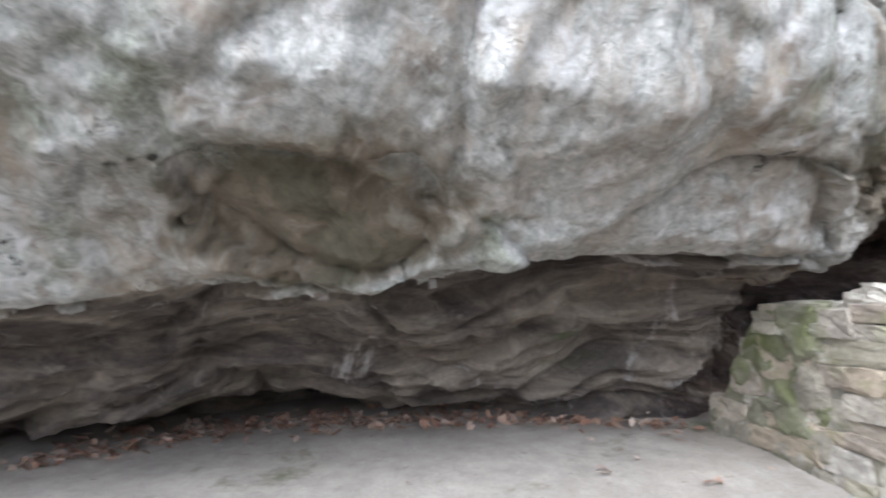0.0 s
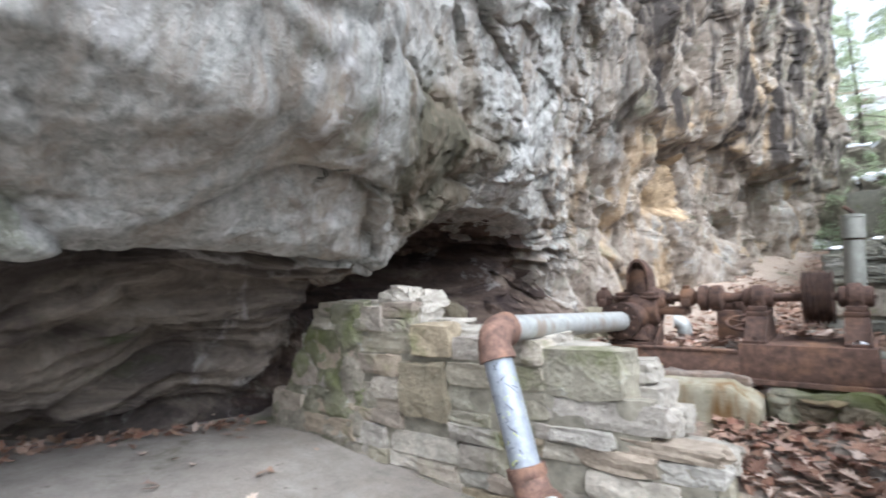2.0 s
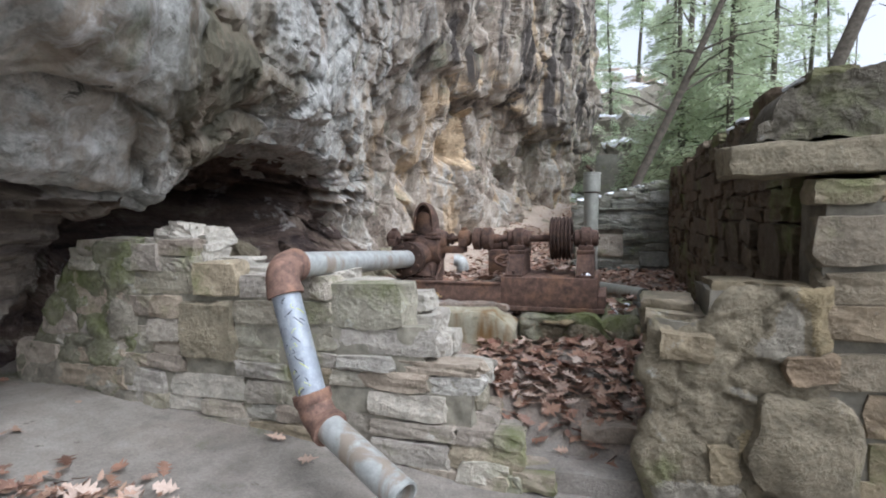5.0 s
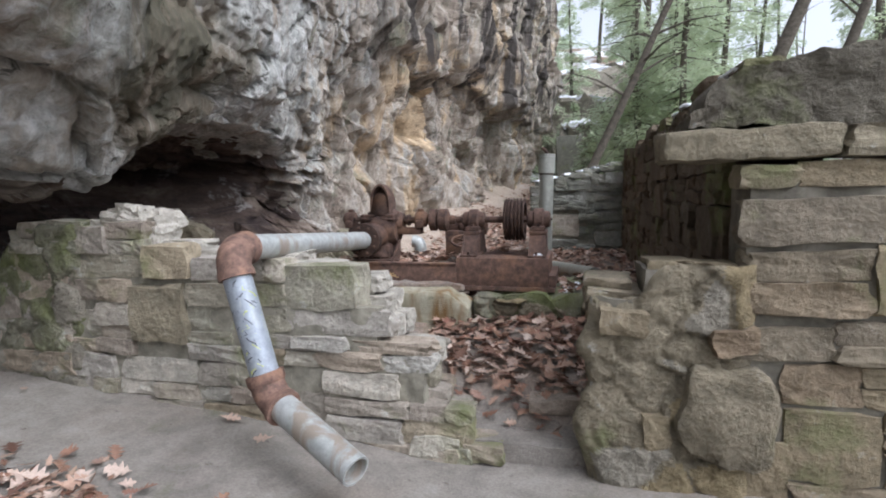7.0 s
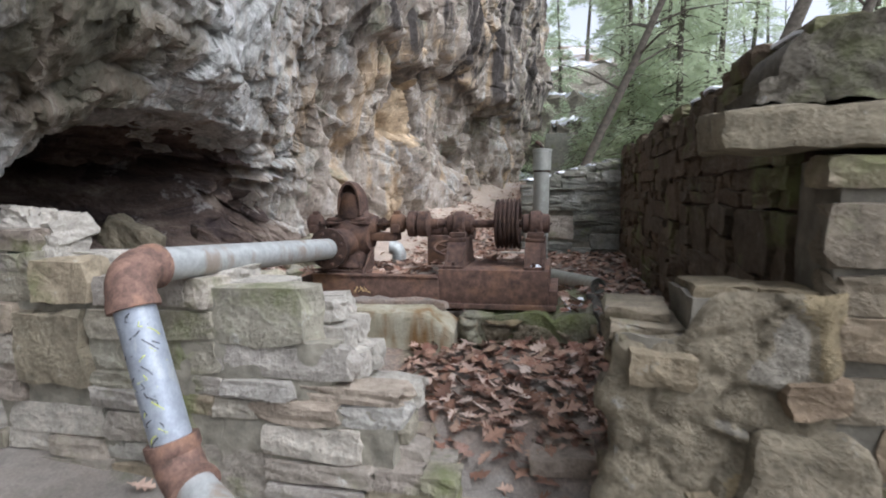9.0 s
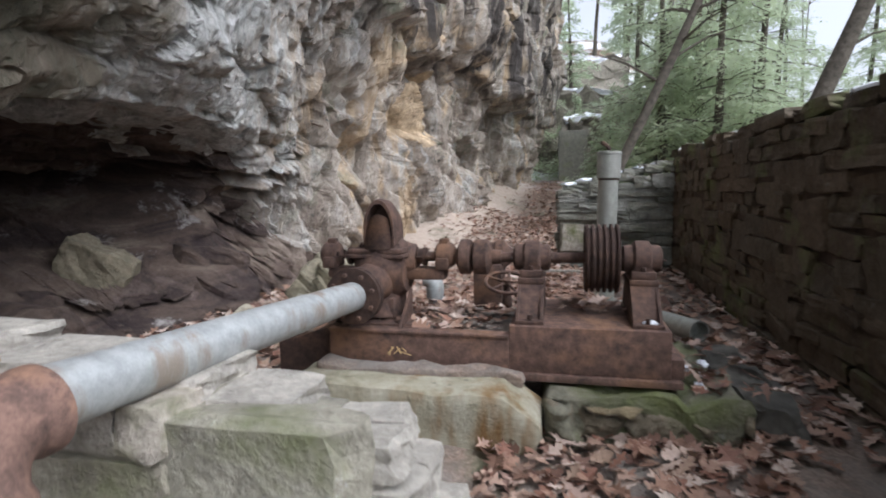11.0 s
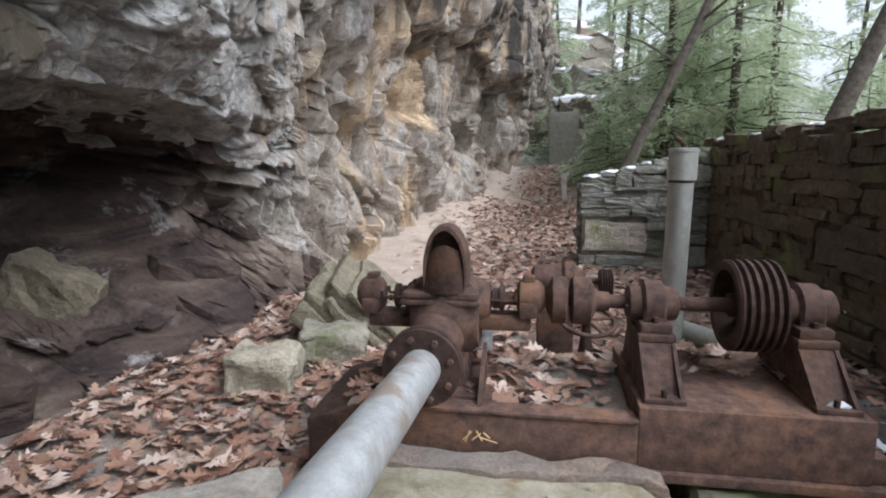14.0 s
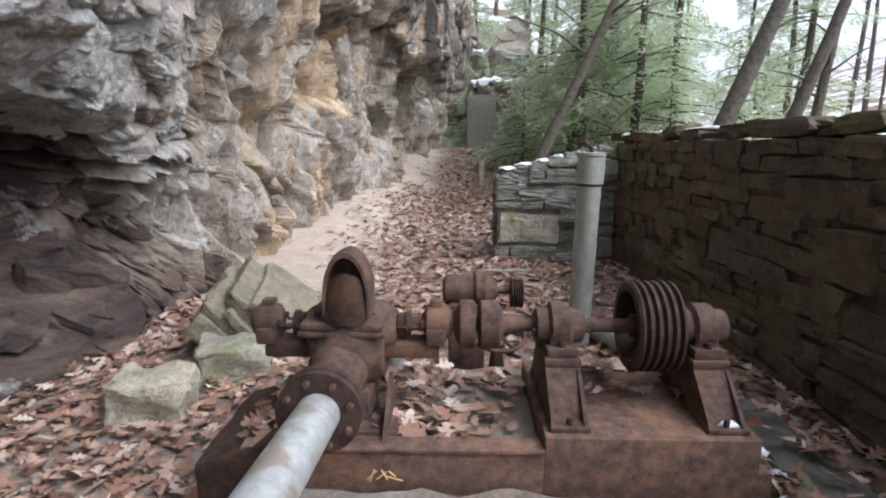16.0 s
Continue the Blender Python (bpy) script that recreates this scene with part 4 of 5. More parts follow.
# ---- pump and its pipes ----
block_bm = box(-1.22, 0.2, 4.6, 4.99, 0.1, 0.735, bevel=0.04, cuts=7, rough=0.02)
for v in block_bm.verts:
    v.co.z -= 0.14 * bump01(v.co.x, 0.02, 0.2) * bump01(v.co.z, 0.3, 0.7)
block = tagged(part("concrete_block", block_bm, CONCRETE), "stained greenish concrete footing block under the pump bed", "block")
part("crumbled_debris", box(-1.16, 0.1, 4.84, 4.985, 0.7, 0.765, bevel=0.02, cuts=16, rough=0.035), GROUND, block, "crumbled mortar and leaf mould on top")
block2 = tagged(part("rubble_footing", box(0.22, 1.2, 4.78, 5.9, 0.1, 0.68, bevel=0.04, cuts=11, rough=0.07), MOSSMASS), "mossy rubble stone footing under the steel box", "footing")

mortar_mass(block2, 0.2, 1.24, 4.7, 0.1, lambda x: 0.66 + 0.03 * noise.noise(Vector((x * 7, 2, 0))), MASS, 6, (MOSSMASS, MASSTAN), rugged=1.9)
slab = tagged(part("concrete_slab", box(1.24, 1.52, 4.92, 6.1, 0.2, 0.64, bevel=0.03, cuts=9, rough=0.05), GREYMORTAR), "wet grey concrete slab with frost beside the pump bed", "slab")
pump = thing("pump", (-0.86, 5.3, 0.5), "rusted cast-iron centrifugal pump on a steel bed with belt pulley", "pump")
pump.location = (0, 0, 0)


def ppart(name, bm, mat=RUST, parent=pump, label="", **kw):
    return part(name, bm, mat, parent, label, **kw)


bed = ppart("front_channel", box(-1.12, 0.0, 5.0, 5.06, 0.73, 0.93, bevel=0.006), RUSTBOX, label="rusted channel-steel beam with a scratched mark")
ppart("lower_flange", box(-1.12, -0.022, 4.98, 5.1, 0.70, 0.729, bevel=0.005), RUSTBOX, bed)
ppart("upper_flange", box(-1.12, -0.002, 4.985, 5.09, 0.931, 0.947, bevel=0.004), RUSTBOX, bed)
ppart("debris_fill", box(-1.3, 0, 5.062, 5.9, 0.66, 0.9, cuts=8, rough=0.025), GROUND, label="leaf mould filling the bed frame")
ppart("bearing_box", box(0.0, 0.88, 5.0, 5.8, 0.732, 1.0, bevel=0.008), RUSTBOX, label="orange-brown rusted steel box base")
ppart("base_flange", box(-0.02, 0.94, 4.97, 5.83, 0.69, 0.73, bevel=0.006), RUSTBOX)
ppart("side_foot", box(0.882, 0.95, 5.02, 5.7, 0.732, 0.84, bevel=0.005), RUSTBOX)
ppart("casing", merge(
    lathe([(0, 0.16), (0.06, 0.2), (0.16, 0.23), (0.26, 0.2), (0.32, 0.16)], (-1.02, 5.36, 1.28), (1, 0, 0), 32),
    lathe([(0, 0.14), (0.1, 0.12), (0.3, 0.13)], (-0.87, 5.3, 0.98), (0, 0, 1), 24),
    box(-1.06, -0.68, 5.16, 5.56, 1.36, 1.385, bevel=0.01), box(-1.05, -0.69, 5.17, 5.55, 1.388, 1.42, bevel=0.01)))


def cover():
    """The hooded discharge cover with an arched mouth."""
    bm = bmesh.new()
    ring = []
    for k in range(13):
        a = math.pi * k / 12
        ring.append((0.103 * math.cos(a), 0.19 * math.sin(a) + 0.08))
    ring = [(0.103, 0.0)] + ring + [(-0.103, 0.0)]
    rows = []
    for y, k in ((5.2, 1.0), (5.24, 1.03), (5.36, 1.0), (5.46, 0.85), (5.5, 0.6)):
        rows.append([bm.verts.new((-0.85 + px * k, y, 1.44 + pz * 1.08 * k)) for px, pz in ring])
    inner = [bm.verts.new((-0.85 + px * 0.88, 5.2, 1.44 + pz * 1.08 * 0.92)) for px, pz in ring]
    deep = [bm.verts.new((-0.85 + px * 0.84, 5.33, 1.44 + pz * 1.08 * 0.88)) for px, pz in ring]
    for a, b in [(inner, rows[0]), (deep, inner)] + list(zip(rows, rows[1:])):
        for i in range(len(ring) - 1):
            bm.faces.new((a[i], a[i + 1], b[i + 1], b[i]))
    bm.faces.new(rows[-1])
    bm.faces.new(deep)
    return bm


hood = ppart("cover", cover(), RUST, label="arched rusted casing cover")


def tongue():
    """The rounded web that slopes back inside the hood."""
    bm = bmesh.new()
    rows = []
    for k in range(9):
        f = k / 8
        w, y, z = 0.088 * (1 - 0.28 * f * f), 5.15 + 0.045 * f, 1.42 + 0.235 * f - 0.015 * f ** 6
        rows.append([bm.verts.new((-0.85 + w * a, y + 0.03 * a * a, z - 0.03 * f * a * a)) for a in (-1, -0.6, -0.2, 0.2, 0.6, 1)])
    for a, b in zip(rows, rows[1:]):
        for i in range(5):
            bm.faces.new((a[i], a[i + 1], b[i + 1], b[i]))
    bmesh.ops.solidify(bm, geom=bm.faces[:], thickness=0.015)
    return bm


part("inner_web", tongue(), RUST, hood)
ppart("suction_neck", merge(lathe([(0, 0.11), (0.12, 0.105), (0.3, 0.14)], (-0.89, 4.92, 1.18), (0, 1, 0.1), 24)))
flange = ppart("flange", merge(lathe([(0, 0.165), (0.035, 0.165), (0.04, 0.155)], (-0.89, 4.84, 1.18), (0, 1, 0), 40), lathe([(0, 0.165), (0.035, 0.165)], (-0.89, 4.884, 1.18), (0, 1, 0), 40)), RUSTDARK, label="bolted rusted pipe flange")
for b in bolts((-0.89, 4.84, 1.18), (0, -1, 0), 0.13, 8, turn=0.3):
    part("bolt", b, RUST, flange)
for k, b in enumerate(bolts((-0.87, 5.36, 1.42), (0, 0, 1), 0.155, 10, 0.013, 0.022)):
    ppart("bolt", b, RUSTDARK)
ppart("pedestal", merge(box(-0.98, -0.76, 5.2, 5.5, 0.93, 1.1, bevel=0.02), box(-1.05, -0.62, 5.1, 5.6, 0.93, 0.96, bevel=0.008)))


def gusset(x):
    bm = bmesh.new()
    pts = [(5.03, 0.95), (5.3, 0.95), (5.3, 1.15)]
    a = [bm.verts.new((x, y, z)) for y, z in pts]
    b = [bm.verts.new((x + 0.02, y, z)) for y, z in pts]
    bm.faces.new(a)
    bm.faces.new(b[::-1])
    for i in range(3):
        bm.faces.new((a[i], a[(i + 1) % 3], b[(i + 1) % 3], b[i]))
    return bm


ppart("gusset", gusset(-0.68))
ppart("gusset", gusset(-1.05))
# stuffing boxes and end bearings to both sides of the casing
for sgn, x0 in ((-1, -1.0), (1, -0.72)):
    lo, hi = sorted((x0, x0 + sgn * 0.27))
    ppart("bearing_arm", merge(lathe([(0, 0.12), (0.05, 0.1), (0.07, 0.085)], (x0, 5.4, 1.33), (sgn, 0, 0), 22), box(lo, hi, 5.32, 5.48, 1.2, 1.275, bevel=0.025)))
    ppart("gland", lathe([(0, 0.052), (0.03, 0.052), (0.035, 0.062), (0.055, 0.062), (0.06, 0.04)], (x0 + sgn * 0.08, 5.4, 1.35), (sgn, 0, 0), 18), RUSTDARK)
    for yy in (5.345, 5.455):
        ppart("stud", tube([(x0 + sgn * 0.05, yy, 1.35), (x0 + sgn * 0.19, yy, 1.35)], 0.008, 8), RUSTDARK)
        ppart("stud_nut", lathe([(0, 0.016), (0.02, 0.016)], (x0 + sgn * 0.14, yy, 1.35), (sgn, 0, 0), 6), RUSTDARK)
    ppart("end_bearing", merge(lathe([(0, 0.06), (0.015, 0.082), (0.1, 0.085), (0.12, 0.07), (0.135, 0.045)], (x0 + sgn * 0.2, 5.4, 1.36), (sgn, 0, 0), 22), box(x0 + sgn * 0.255 - 0.045, x0 + sgn * 0.255 + 0.045, 5.3, 5.5, 1.27, 1.35, bevel=0.02), box(x0 + sgn * 0.255 - 0.03, x0 + sgn * 0.255 + 0.03, 5.37, 5.43, 1.42, 1.47, bevel=0.012)))
    for b in bolts((x0 + sgn * 0.255, 5.4, 1.35), (0, 0, 1), 0.085, 4, 0.011, 0.03, 0.785):
        ppart("bolt", b, RUSTDARK)
ppart("shaft", lathe([(0, 0.033), (1.62, 0.033)], (-0.8, 5.4, 1.35), (1, 0, 0), 18))
coupling = ppart("coupling", merge(lathe([(0, 0.05), (0.03, 0.115), (0.09, 0.115), (0.1, 0.1)], (-0.38, 5.4, 1.35), (1, 0, 0), 32), lathe([(0, 0.1), (0.01, 0.115), (0.09, 0.115), (0.12, 0.05), (0.18, 0.045)], (-0.265, 5.4, 1.35), (1, 0, 0), 32)), RUST, label="two-disc rusted shaft coupling")


def bearing_pedestal(x):
    web = bmesh.new()
    for sx in (-0.078, 0.062):
        pts = [(5.05, 1.02), (5.65, 1.02), (5.54, 1.22), (5.26, 1.22)]
        a = [web.verts.new((x + sx, y, z)) for y, z in pts]
        b = [web.verts.new((x + sx + 0.016, y, z)) for y, z in pts]
        web.faces.new(a)
        web.faces.new(b[::-1])
        for i in range(4):
            web.faces.new((a[i], a[(i + 1) % 4], b[(i + 1) % 4], b[i]))
    pts = [(5.1, 1.02), (5.14, 1.02), (5.3, 1.22), (5.26, 1.22)]
    a = [web.verts.new((x - 0.07, y, z)) for y, z in pts]
    b = [web.verts.new((x + 0.07, y, z)) for y, z in pts]
    web.faces.new(a)
    web.faces.new(b[::-1])
    for i in range(4):
        web.faces.new((a[i], a[(i + 1) % 4], b[(i + 1) % 4], b[i]))
    stand = ppart("bearing_stand", web, RUST, smooth=True, flat_angle=30)
    part("base_plate", box(x - 0.085, x + 0.085, 5.04, 5.66, 1.0, 1.023, bevel=0.006), RUST, stand)
    part("top_plate", box(x - 0.082, x + 0.082, 5.24, 5.56, 1.205, 1.24, bevel=0.008), RUST, stand)
    house = ppart("bearing_housing", merge(lathe([(0, 0.06), (0.012, 0.08), (0.06, 0.085), (0.075, 0.11), (0.155, 0.11), (0.17, 0.085), (0.22, 0.08), (0.232, 0.06)], (x - 0.116, 5.4, 1.35), (1, 0, 0), 28), box(x - 0.07, x + 0.07, 5.26, 5.54, 1.24, 1.285, bevel=0.012), box(x - 0.055, x + 0.055, 5.3, 5.5, 1.27, 1.36, bevel=0.02)), RUST)
    for yy in (5.285, 5.515):
        part("bolt", lathe([(0, 0.015), (0.025, 0.015)], (x, yy, 1.285), (0, 0, 1), 6), RUSTDARK, house)
    part("bolt", lathe([(0, 0.013), (0.03, 0.013)], (x, 5.07, 1.025), (0, 0, 1), 6), RUSTDARK, stand)
    for yy, zz in ((5.32, 1.35), (5.48, 1.35)):
        for sx in (-0.118, 0.118):
            part("bolt", lathe([(0, 0.01), (0.012, 0.01)], (x + sx, yy, zz), (1 if sx > 0 else -1, 0, 0), 6), RUSTDARK, house)


bearing_pedestal(0.11)
bearing_pedestal(0.765)


def pulley_body():
    prof = [(0, 0.2)]
    for k in range(5):
        b = 0.012 + k * 0.036
        prof += [(b, 0.212), (b + 0.007, 0.212), (b + 0.014, 0.188), (b + 0.022, 0.188), (b + 0.029, 0.212)]
    prof += [(0.196, 0.212), (0.2, 0.2)]
    bm = bmesh.new()
    seg = 48
    rings = []
    for d, r in [(0.0, 0.165)] + prof + [(0.2, 0.165), (0.1, 0.163)]:
        rings.append([bm.verts.new((0.43 + d, 5.4 + r * math.cos(a), 1.35 + r * math.sin(a))) for a in (2 * math.pi * k / seg for k in range(seg))])
    rings.append(rings[0])
    for a, b in zip(rings, rings[1:]):
        for k in range(seg):
            bm.faces.new((a[k], a[(k + 1) % seg], b[(k + 1) % seg], b[k]))
    return bm


pulley = ppart("pulley", pulley_body(), RUSTDARK, label="five-groove rusted belt pulley with spokes", flat_angle=25)
part("hub", lathe([(0, 0.055), (0.16, 0.055)], (0.45, 5.4, 1.35), (1, 0, 0), 20), RUSTDARK, pulley)
for k in range(5):
    a = 2 * math.pi * k / 5 + 0.4
    part("spoke", tube([(0.53, 5.4 + 0.045 * math.cos(a), 1.35 + 0.045 * math.sin(a)), (0.53, 5.4 + 0.17 * math.cos(a), 1.35 + 0.17 * math.sin(a))], 0.022, 8), RUSTDARK, pulley)

# the pipe over the wall
PR = 0.084
pipe = thing("pipe", (0, 0, 0), "galvanised pipe with rusted elbows running over the broken wall", "pipe")
E0 = Vector((-0.875, 2.785, 1.305))
E1 = Vector((-0.60, 2.72, 0.44))
E2 = Vector((0.06, 2.42, 0.22))
part("pipe_run", tube([(-0.89, 4.85, 1.18), (-0.905, 4.0, 1.232), (-0.922, 2.95, 1.297)], PR, 28), GALV, pipe, "weathered grey galvanised pipe")


def bend(a, corner, b, cut, n=9):
    a, corner, b = Vector(a), Vector(corner), Vector(b)
    p, q = corner + (a - corner).normalized() * cut, corner + (b - corner).normalized() * cut
    return [(1 - t) ** 2 * p + 2 * t * (1 - t) * corner + t * t * q for t in (k / (n - 1) for k in range(n))]


pts = bend((-0.905, 4.0, 1.232), E0, E1, 0.15, 11)
part("elbow", tube([pts[0] + (pts[0] - pts[1]).normalized() * 0.03] + pts + [pts[-1] + (pts[-1] - pts[-2]).normalized() * 0.03], 0.1, 28, [0.108, 0.108] + [0.1] * 9 + [0.108, 0.108]), ELBOW, pipe, "reddish rusted cast elbow")
down = (E1 - E0).normalized()
part("down_pipe", tube([E0 + down * 0.14, E1 - down * 0.05], PR, 28), PAINTED, pipe, "faded blue-grey painted pipe with scrawled marks")
pts = bend(E0, E1, E2, 0.1, 9)
part("lower_elbow", tube([pts[0] - down * 0.05] + pts + [pts[-1] + (E2 - E1).normalized() * 0.03], 0.1, 28, [0.112, 0.112] + [0.1] * 7 + [0.11, 0.11]), ELBOW, pipe, "flaking rusted pipe fitting")
out = (E2 - E1).normalized()


def open_end(a, b, r, wall=0.012, seg=28):
    bm = bmesh.new()
    t = (b - a).normalized()
    s = t.orthogonal().normalized()
    u = t.cross(s)
    rings = []
    for p, rr in ((a, r), (b, r), (b, r - wall), (b - t * 0.12, r - wall)):
        rings.append([bm.verts.new(p + rr * (math.cos(k) * s + math.sin(k) * u)) for k in (2 * math.pi * i / seg for i in range(seg))])
    for x, y in zip(rings, rings[1:]):
        for i in range(seg):
            bm.faces.new((x[i], x[(i + 1) % seg], y[(i + 1) % seg], y[i]))
    bm.faces.new(rings[-1])
    return bm


part("outlet_pipe", open_end(E1 + out * 0.08, E2, PR), GALV, pipe, "short open-ended galvanised pipe stub")

post = thing("post", (0.71, 7.42, 0.4), "grey painted standpipe with a collar and a flat cap", "standpipe")
post.location = (0, 0, 0)
part("pole", lathe([(0, 0.095), (1.5, 0.095)], (0.70, 7.42, 0.4), (0.02, 0, 1), 26), POSTGREY, post)
part("collar", lathe([(0, 0.112), (0.22, 0.112), (0.225, 0.1)], (0.73, 7.42, 1.88), (0.02, 0, 1), 26), POSTGREY, post)
part("cap", lathe([(0, 0.118), (0.025, 0.118), (0.03, 0.1)], (0.735, 7.42, 2.105), (0.02, 0, 1), 26), POSTGREY, post)

part("hook", tube([(0.735, 7.42, 2.13), (0.735, 7.42, 2.16), (0.71, 7.41, 2.19), (0.66, 7.4, 2.225)], 0.02, 10), RUSTDARK, post, "bent rusty stub on the cap")
part("seam", lathe([(0, 0.099), (0.02, 0.099)], (0.729, 7.42, 1.858), (0.02, 0, 1), 26), RUSTDARK, post)

# ---- iron behind the pump ----
valve = thing("valve", (0, 0, 0), "rusted gate valve with a spoked handwheel", "valve")
wheel_c, wheel_n = Vector((-0.12, 6.05, 1.07)), Vector((0.1, -0.35, 1)).normalized()
q = wheel_n.to_track_quat("Z", "Y").to_matrix()
wheel = part("handwheel", tube([wheel_c + q @ Vector((0.165 * math.cos(a), 0.165 * math.sin(a), 0)) for a in (2 * math.pi * k / 32 for k in range(33))], 0.014, 10), RUST, valve)
for k in range(5):
    a = 2 * math.pi * k / 5
    part("spoke", tube([wheel_c, wheel_c + q @ Vector((0.16 * math.cos(a), 0.16 * math.sin(a), 0))], 0.01, 8), RUST, wheel)
part("hub", lathe([(-0.03, 0.03), (0.03, 0.03)], wheel_c, wheel_n, 14), RUST, wheel)
part("body", merge(lathe([(0, 0.11), (0.1, 0.12), (0.2, 0.09), (0.26, 0.12), (0.3, 0.12), (0.32, 0.06), (0.5, 0.035), (0.62, 0.02)], (-0.12, 6.07, 0.44), (0, 0, 1), 22), lathe([(0, 0.12), (0.03, 0.12), (0.04, 0.08), (0.3, 0.08), (0.31, 0.12), (0.34, 0.12)], (-0.29, 6.07, 0.6), (1, 0, 0), 22)), RUSTDARK, valve)

second = thing("motor_pump", (0, 0, 0), "smaller tan-rusted pump with a grooved pulley behind", "pump")
part("housing", merge(lathe([(0, 0.06), (0.02, 0.1), (0.2, 0.11), (0.22, 0.13), (0.28, 0.13), (0.3, 0.1), (0.36, 0.05)], (-0.46, 6.4, 1.24), (1, 0, 0), 26), box(-0.42, -0.18, 6.25, 6.55, 0.5, 1.18, bevel=0.03)), RUST, second)
part("shaft", lathe([(0, 0.022), (0.2, 0.022)], (-0.12, 6.4, 1.24), (1, 0, 0), 12), RUST, second)
part("pulley", lathe([(0, 0.095), (0.008, 0.1), (0.016, 0.085), (0.024, 0.1), (0.032, 0.085), (0.04, 0.1), (0.048, 0.085), (0.056, 0.1), (0.064, 0.085), (0.072, 0.1), (0.08, 0.095)], (-0.01, 6.4, 1.22), (1, 0, 0), 30), RUSTDARK, second, flat_angle=25)

stub = thing("pipe_stub", (0, 0, 0), "pale galvanised upright pipe with a capped elbow", "pipe")
part("upright", tube([(-0.78, 6.4, 0.4), (-0.78, 6.4, 0.9)], 0.06, 20), GALV, stub)
part("collar", lathe([(0, 0.075), (0.09, 0.08), (0.1, 0.07)], (-0.78, 6.4, 0.86), (0, 0, 1), 22), GALV, stub)
part("elbow", tube(bend((-0.78, 6.4, 0.8), (-0.78, 6.4, 1.04), (-1.1, 6.35, 1.04), 0.1), 0.078, 20), GALV, stub)
lying = tagged(part("lying_pipe", open_end(Vector((0.8, 7.7, 0.56)), Vector((1.34, 6.35, 0.66)), 0.085), POSTGREY), "grey pipe lying on leaves behind the pulley", "pipe")
tagged(part("wood_slat", box(-0.02, 0.55, 9.5, 9.56, 0.62, 0.65, bevel=0.008), PALETOP), "pale wooden slat lying on the leaves", "slat")
end_bm = box(-1.5, -1.0, 5.03, 5.75, 0.55, 0.96, bevel=0.03, cuts=3, rough=0.015)
for v in end_bm.verts:
    v.co.z -= 0.12 * bump01(-v.co.x, 1.08, 1.46) * bump01(v.co.z, 0.55, 0.96)
part("bed_end", end_bm, RUSTDARK, pump, "black-brown rusted bed end")

# marks on the pipe and the bed
scrawl = random.Random(3)
for k in range(16):
    f = 0.2 + 0.042 * k
    c = E0.lerp(E1, f)
    a0 = scrawl.uniform(-0.5, 0.9)
    pts = []
    for j in range(5):
        a = a0 + 0.2 * j * scrawl.choice((-1, 1)) + scrawl.uniform(-0.1, 0.1)
        n = Vector((math.sin(a), -math.cos(a), 0.12)).normalized()
        pts.append(c + n * (PR + 0.001) + down * (0.018 * j - 0.03))
    part("paint_mark", tube(pts, 0.003, 5), YELLOWPAINT if k % 3 == 2 else BLACKPAINT, pipe)
for (xa, za), (xb, zb) in (((-0.74, 0.80), (-0.70, 0.84)), ((-0.71, 0.845), (-0.73, 0.79)), ((-0.7, 0.80), (-0.66, 0.835)), ((-0.68, 0.845), (-0.655, 0.80)), ((-0.65, 0.84), (-0.62, 0.815)), ((-0.66, 0.815), (-0.59, 0.795))):
    part("paint_mark", tube([(xa, 4.999, za), (xb, 4.999, zb)], 0.0035, 5), SCRATCH, bed)

# ---- fallen leaves ----
def leaf_shape(rnd):
    """Half outline of an oak leaf, from the stalk to the tip."""
    return [(0.0, 0.015), (0.12, 0.03), (0.28, 0.06 + 0.22 * rnd.random()), (0.33, 0.07), (0.5, rnd.uniform(0.25, 0.46)), (0.56, 0.1), (0.74, rnd.uniform(0.2, 0.42)), (0.79, 0.1), (0.9, rnd.uniform(0.08, 0.22)), (1.0, 0.0)]


def scatter_leaves(name, spots, label, size=(0.08, 0.17), seed=1, mat=FALLEN):
    rnd = random.Random(seed)
    verts, faces = [], []
    for x, y, z, tilt in spots:
        s = rnd.uniform(*size)
        rot = Euler((rnd.gauss(0, tilt), rnd.gauss(0, tilt), rnd.uniform(0, 6.3))).to_matrix()
        curl, fold, wide = rnd.uniform(-0.4, 0.6), rnd.uniform(-0.15, 0.4), rnd.uniform(0.75, 1.25)
        base = len(verts)
        shape = leaf_shape(rnd)
        for u, w in shape:
            zc = curl * (u - 0.5) ** 2
            for sgn in (-1, 0, 1):
                v = rot @ Vector(((u - 0.5) * s, sgn * w * wide * s, (zc + fold * w * abs(sgn)) * s))
                verts.append((x + v.x, y + v.y, z + v.z + 0.012 + 0.15 * s * tilt))
        for i in range(len(shape) - 1):
            a = base + 3 * i
            faces += [(a, a + 1, a + 4, a + 3), (a + 1, a + 2, a + 5, a + 4)]
    ob = link_mesh(name, verts, faces, mat)
    return tagged(ob, label, "leaves", kind="stuff")


lr = random.Random(11)


def strew(count, x0, x1, y0, y1, tilt=0.22, lift=0.03, keep=lambda x, y: 1.0):
    out = []
    while len(out) < count:
        x, y = lr.uniform(x0, x1), lr.uniform(y0, y1)
        if lr.random() < keep(x, y):
            out.append((x, y, ground_height(x, y) + lr.random() * lift, tilt))
    return out


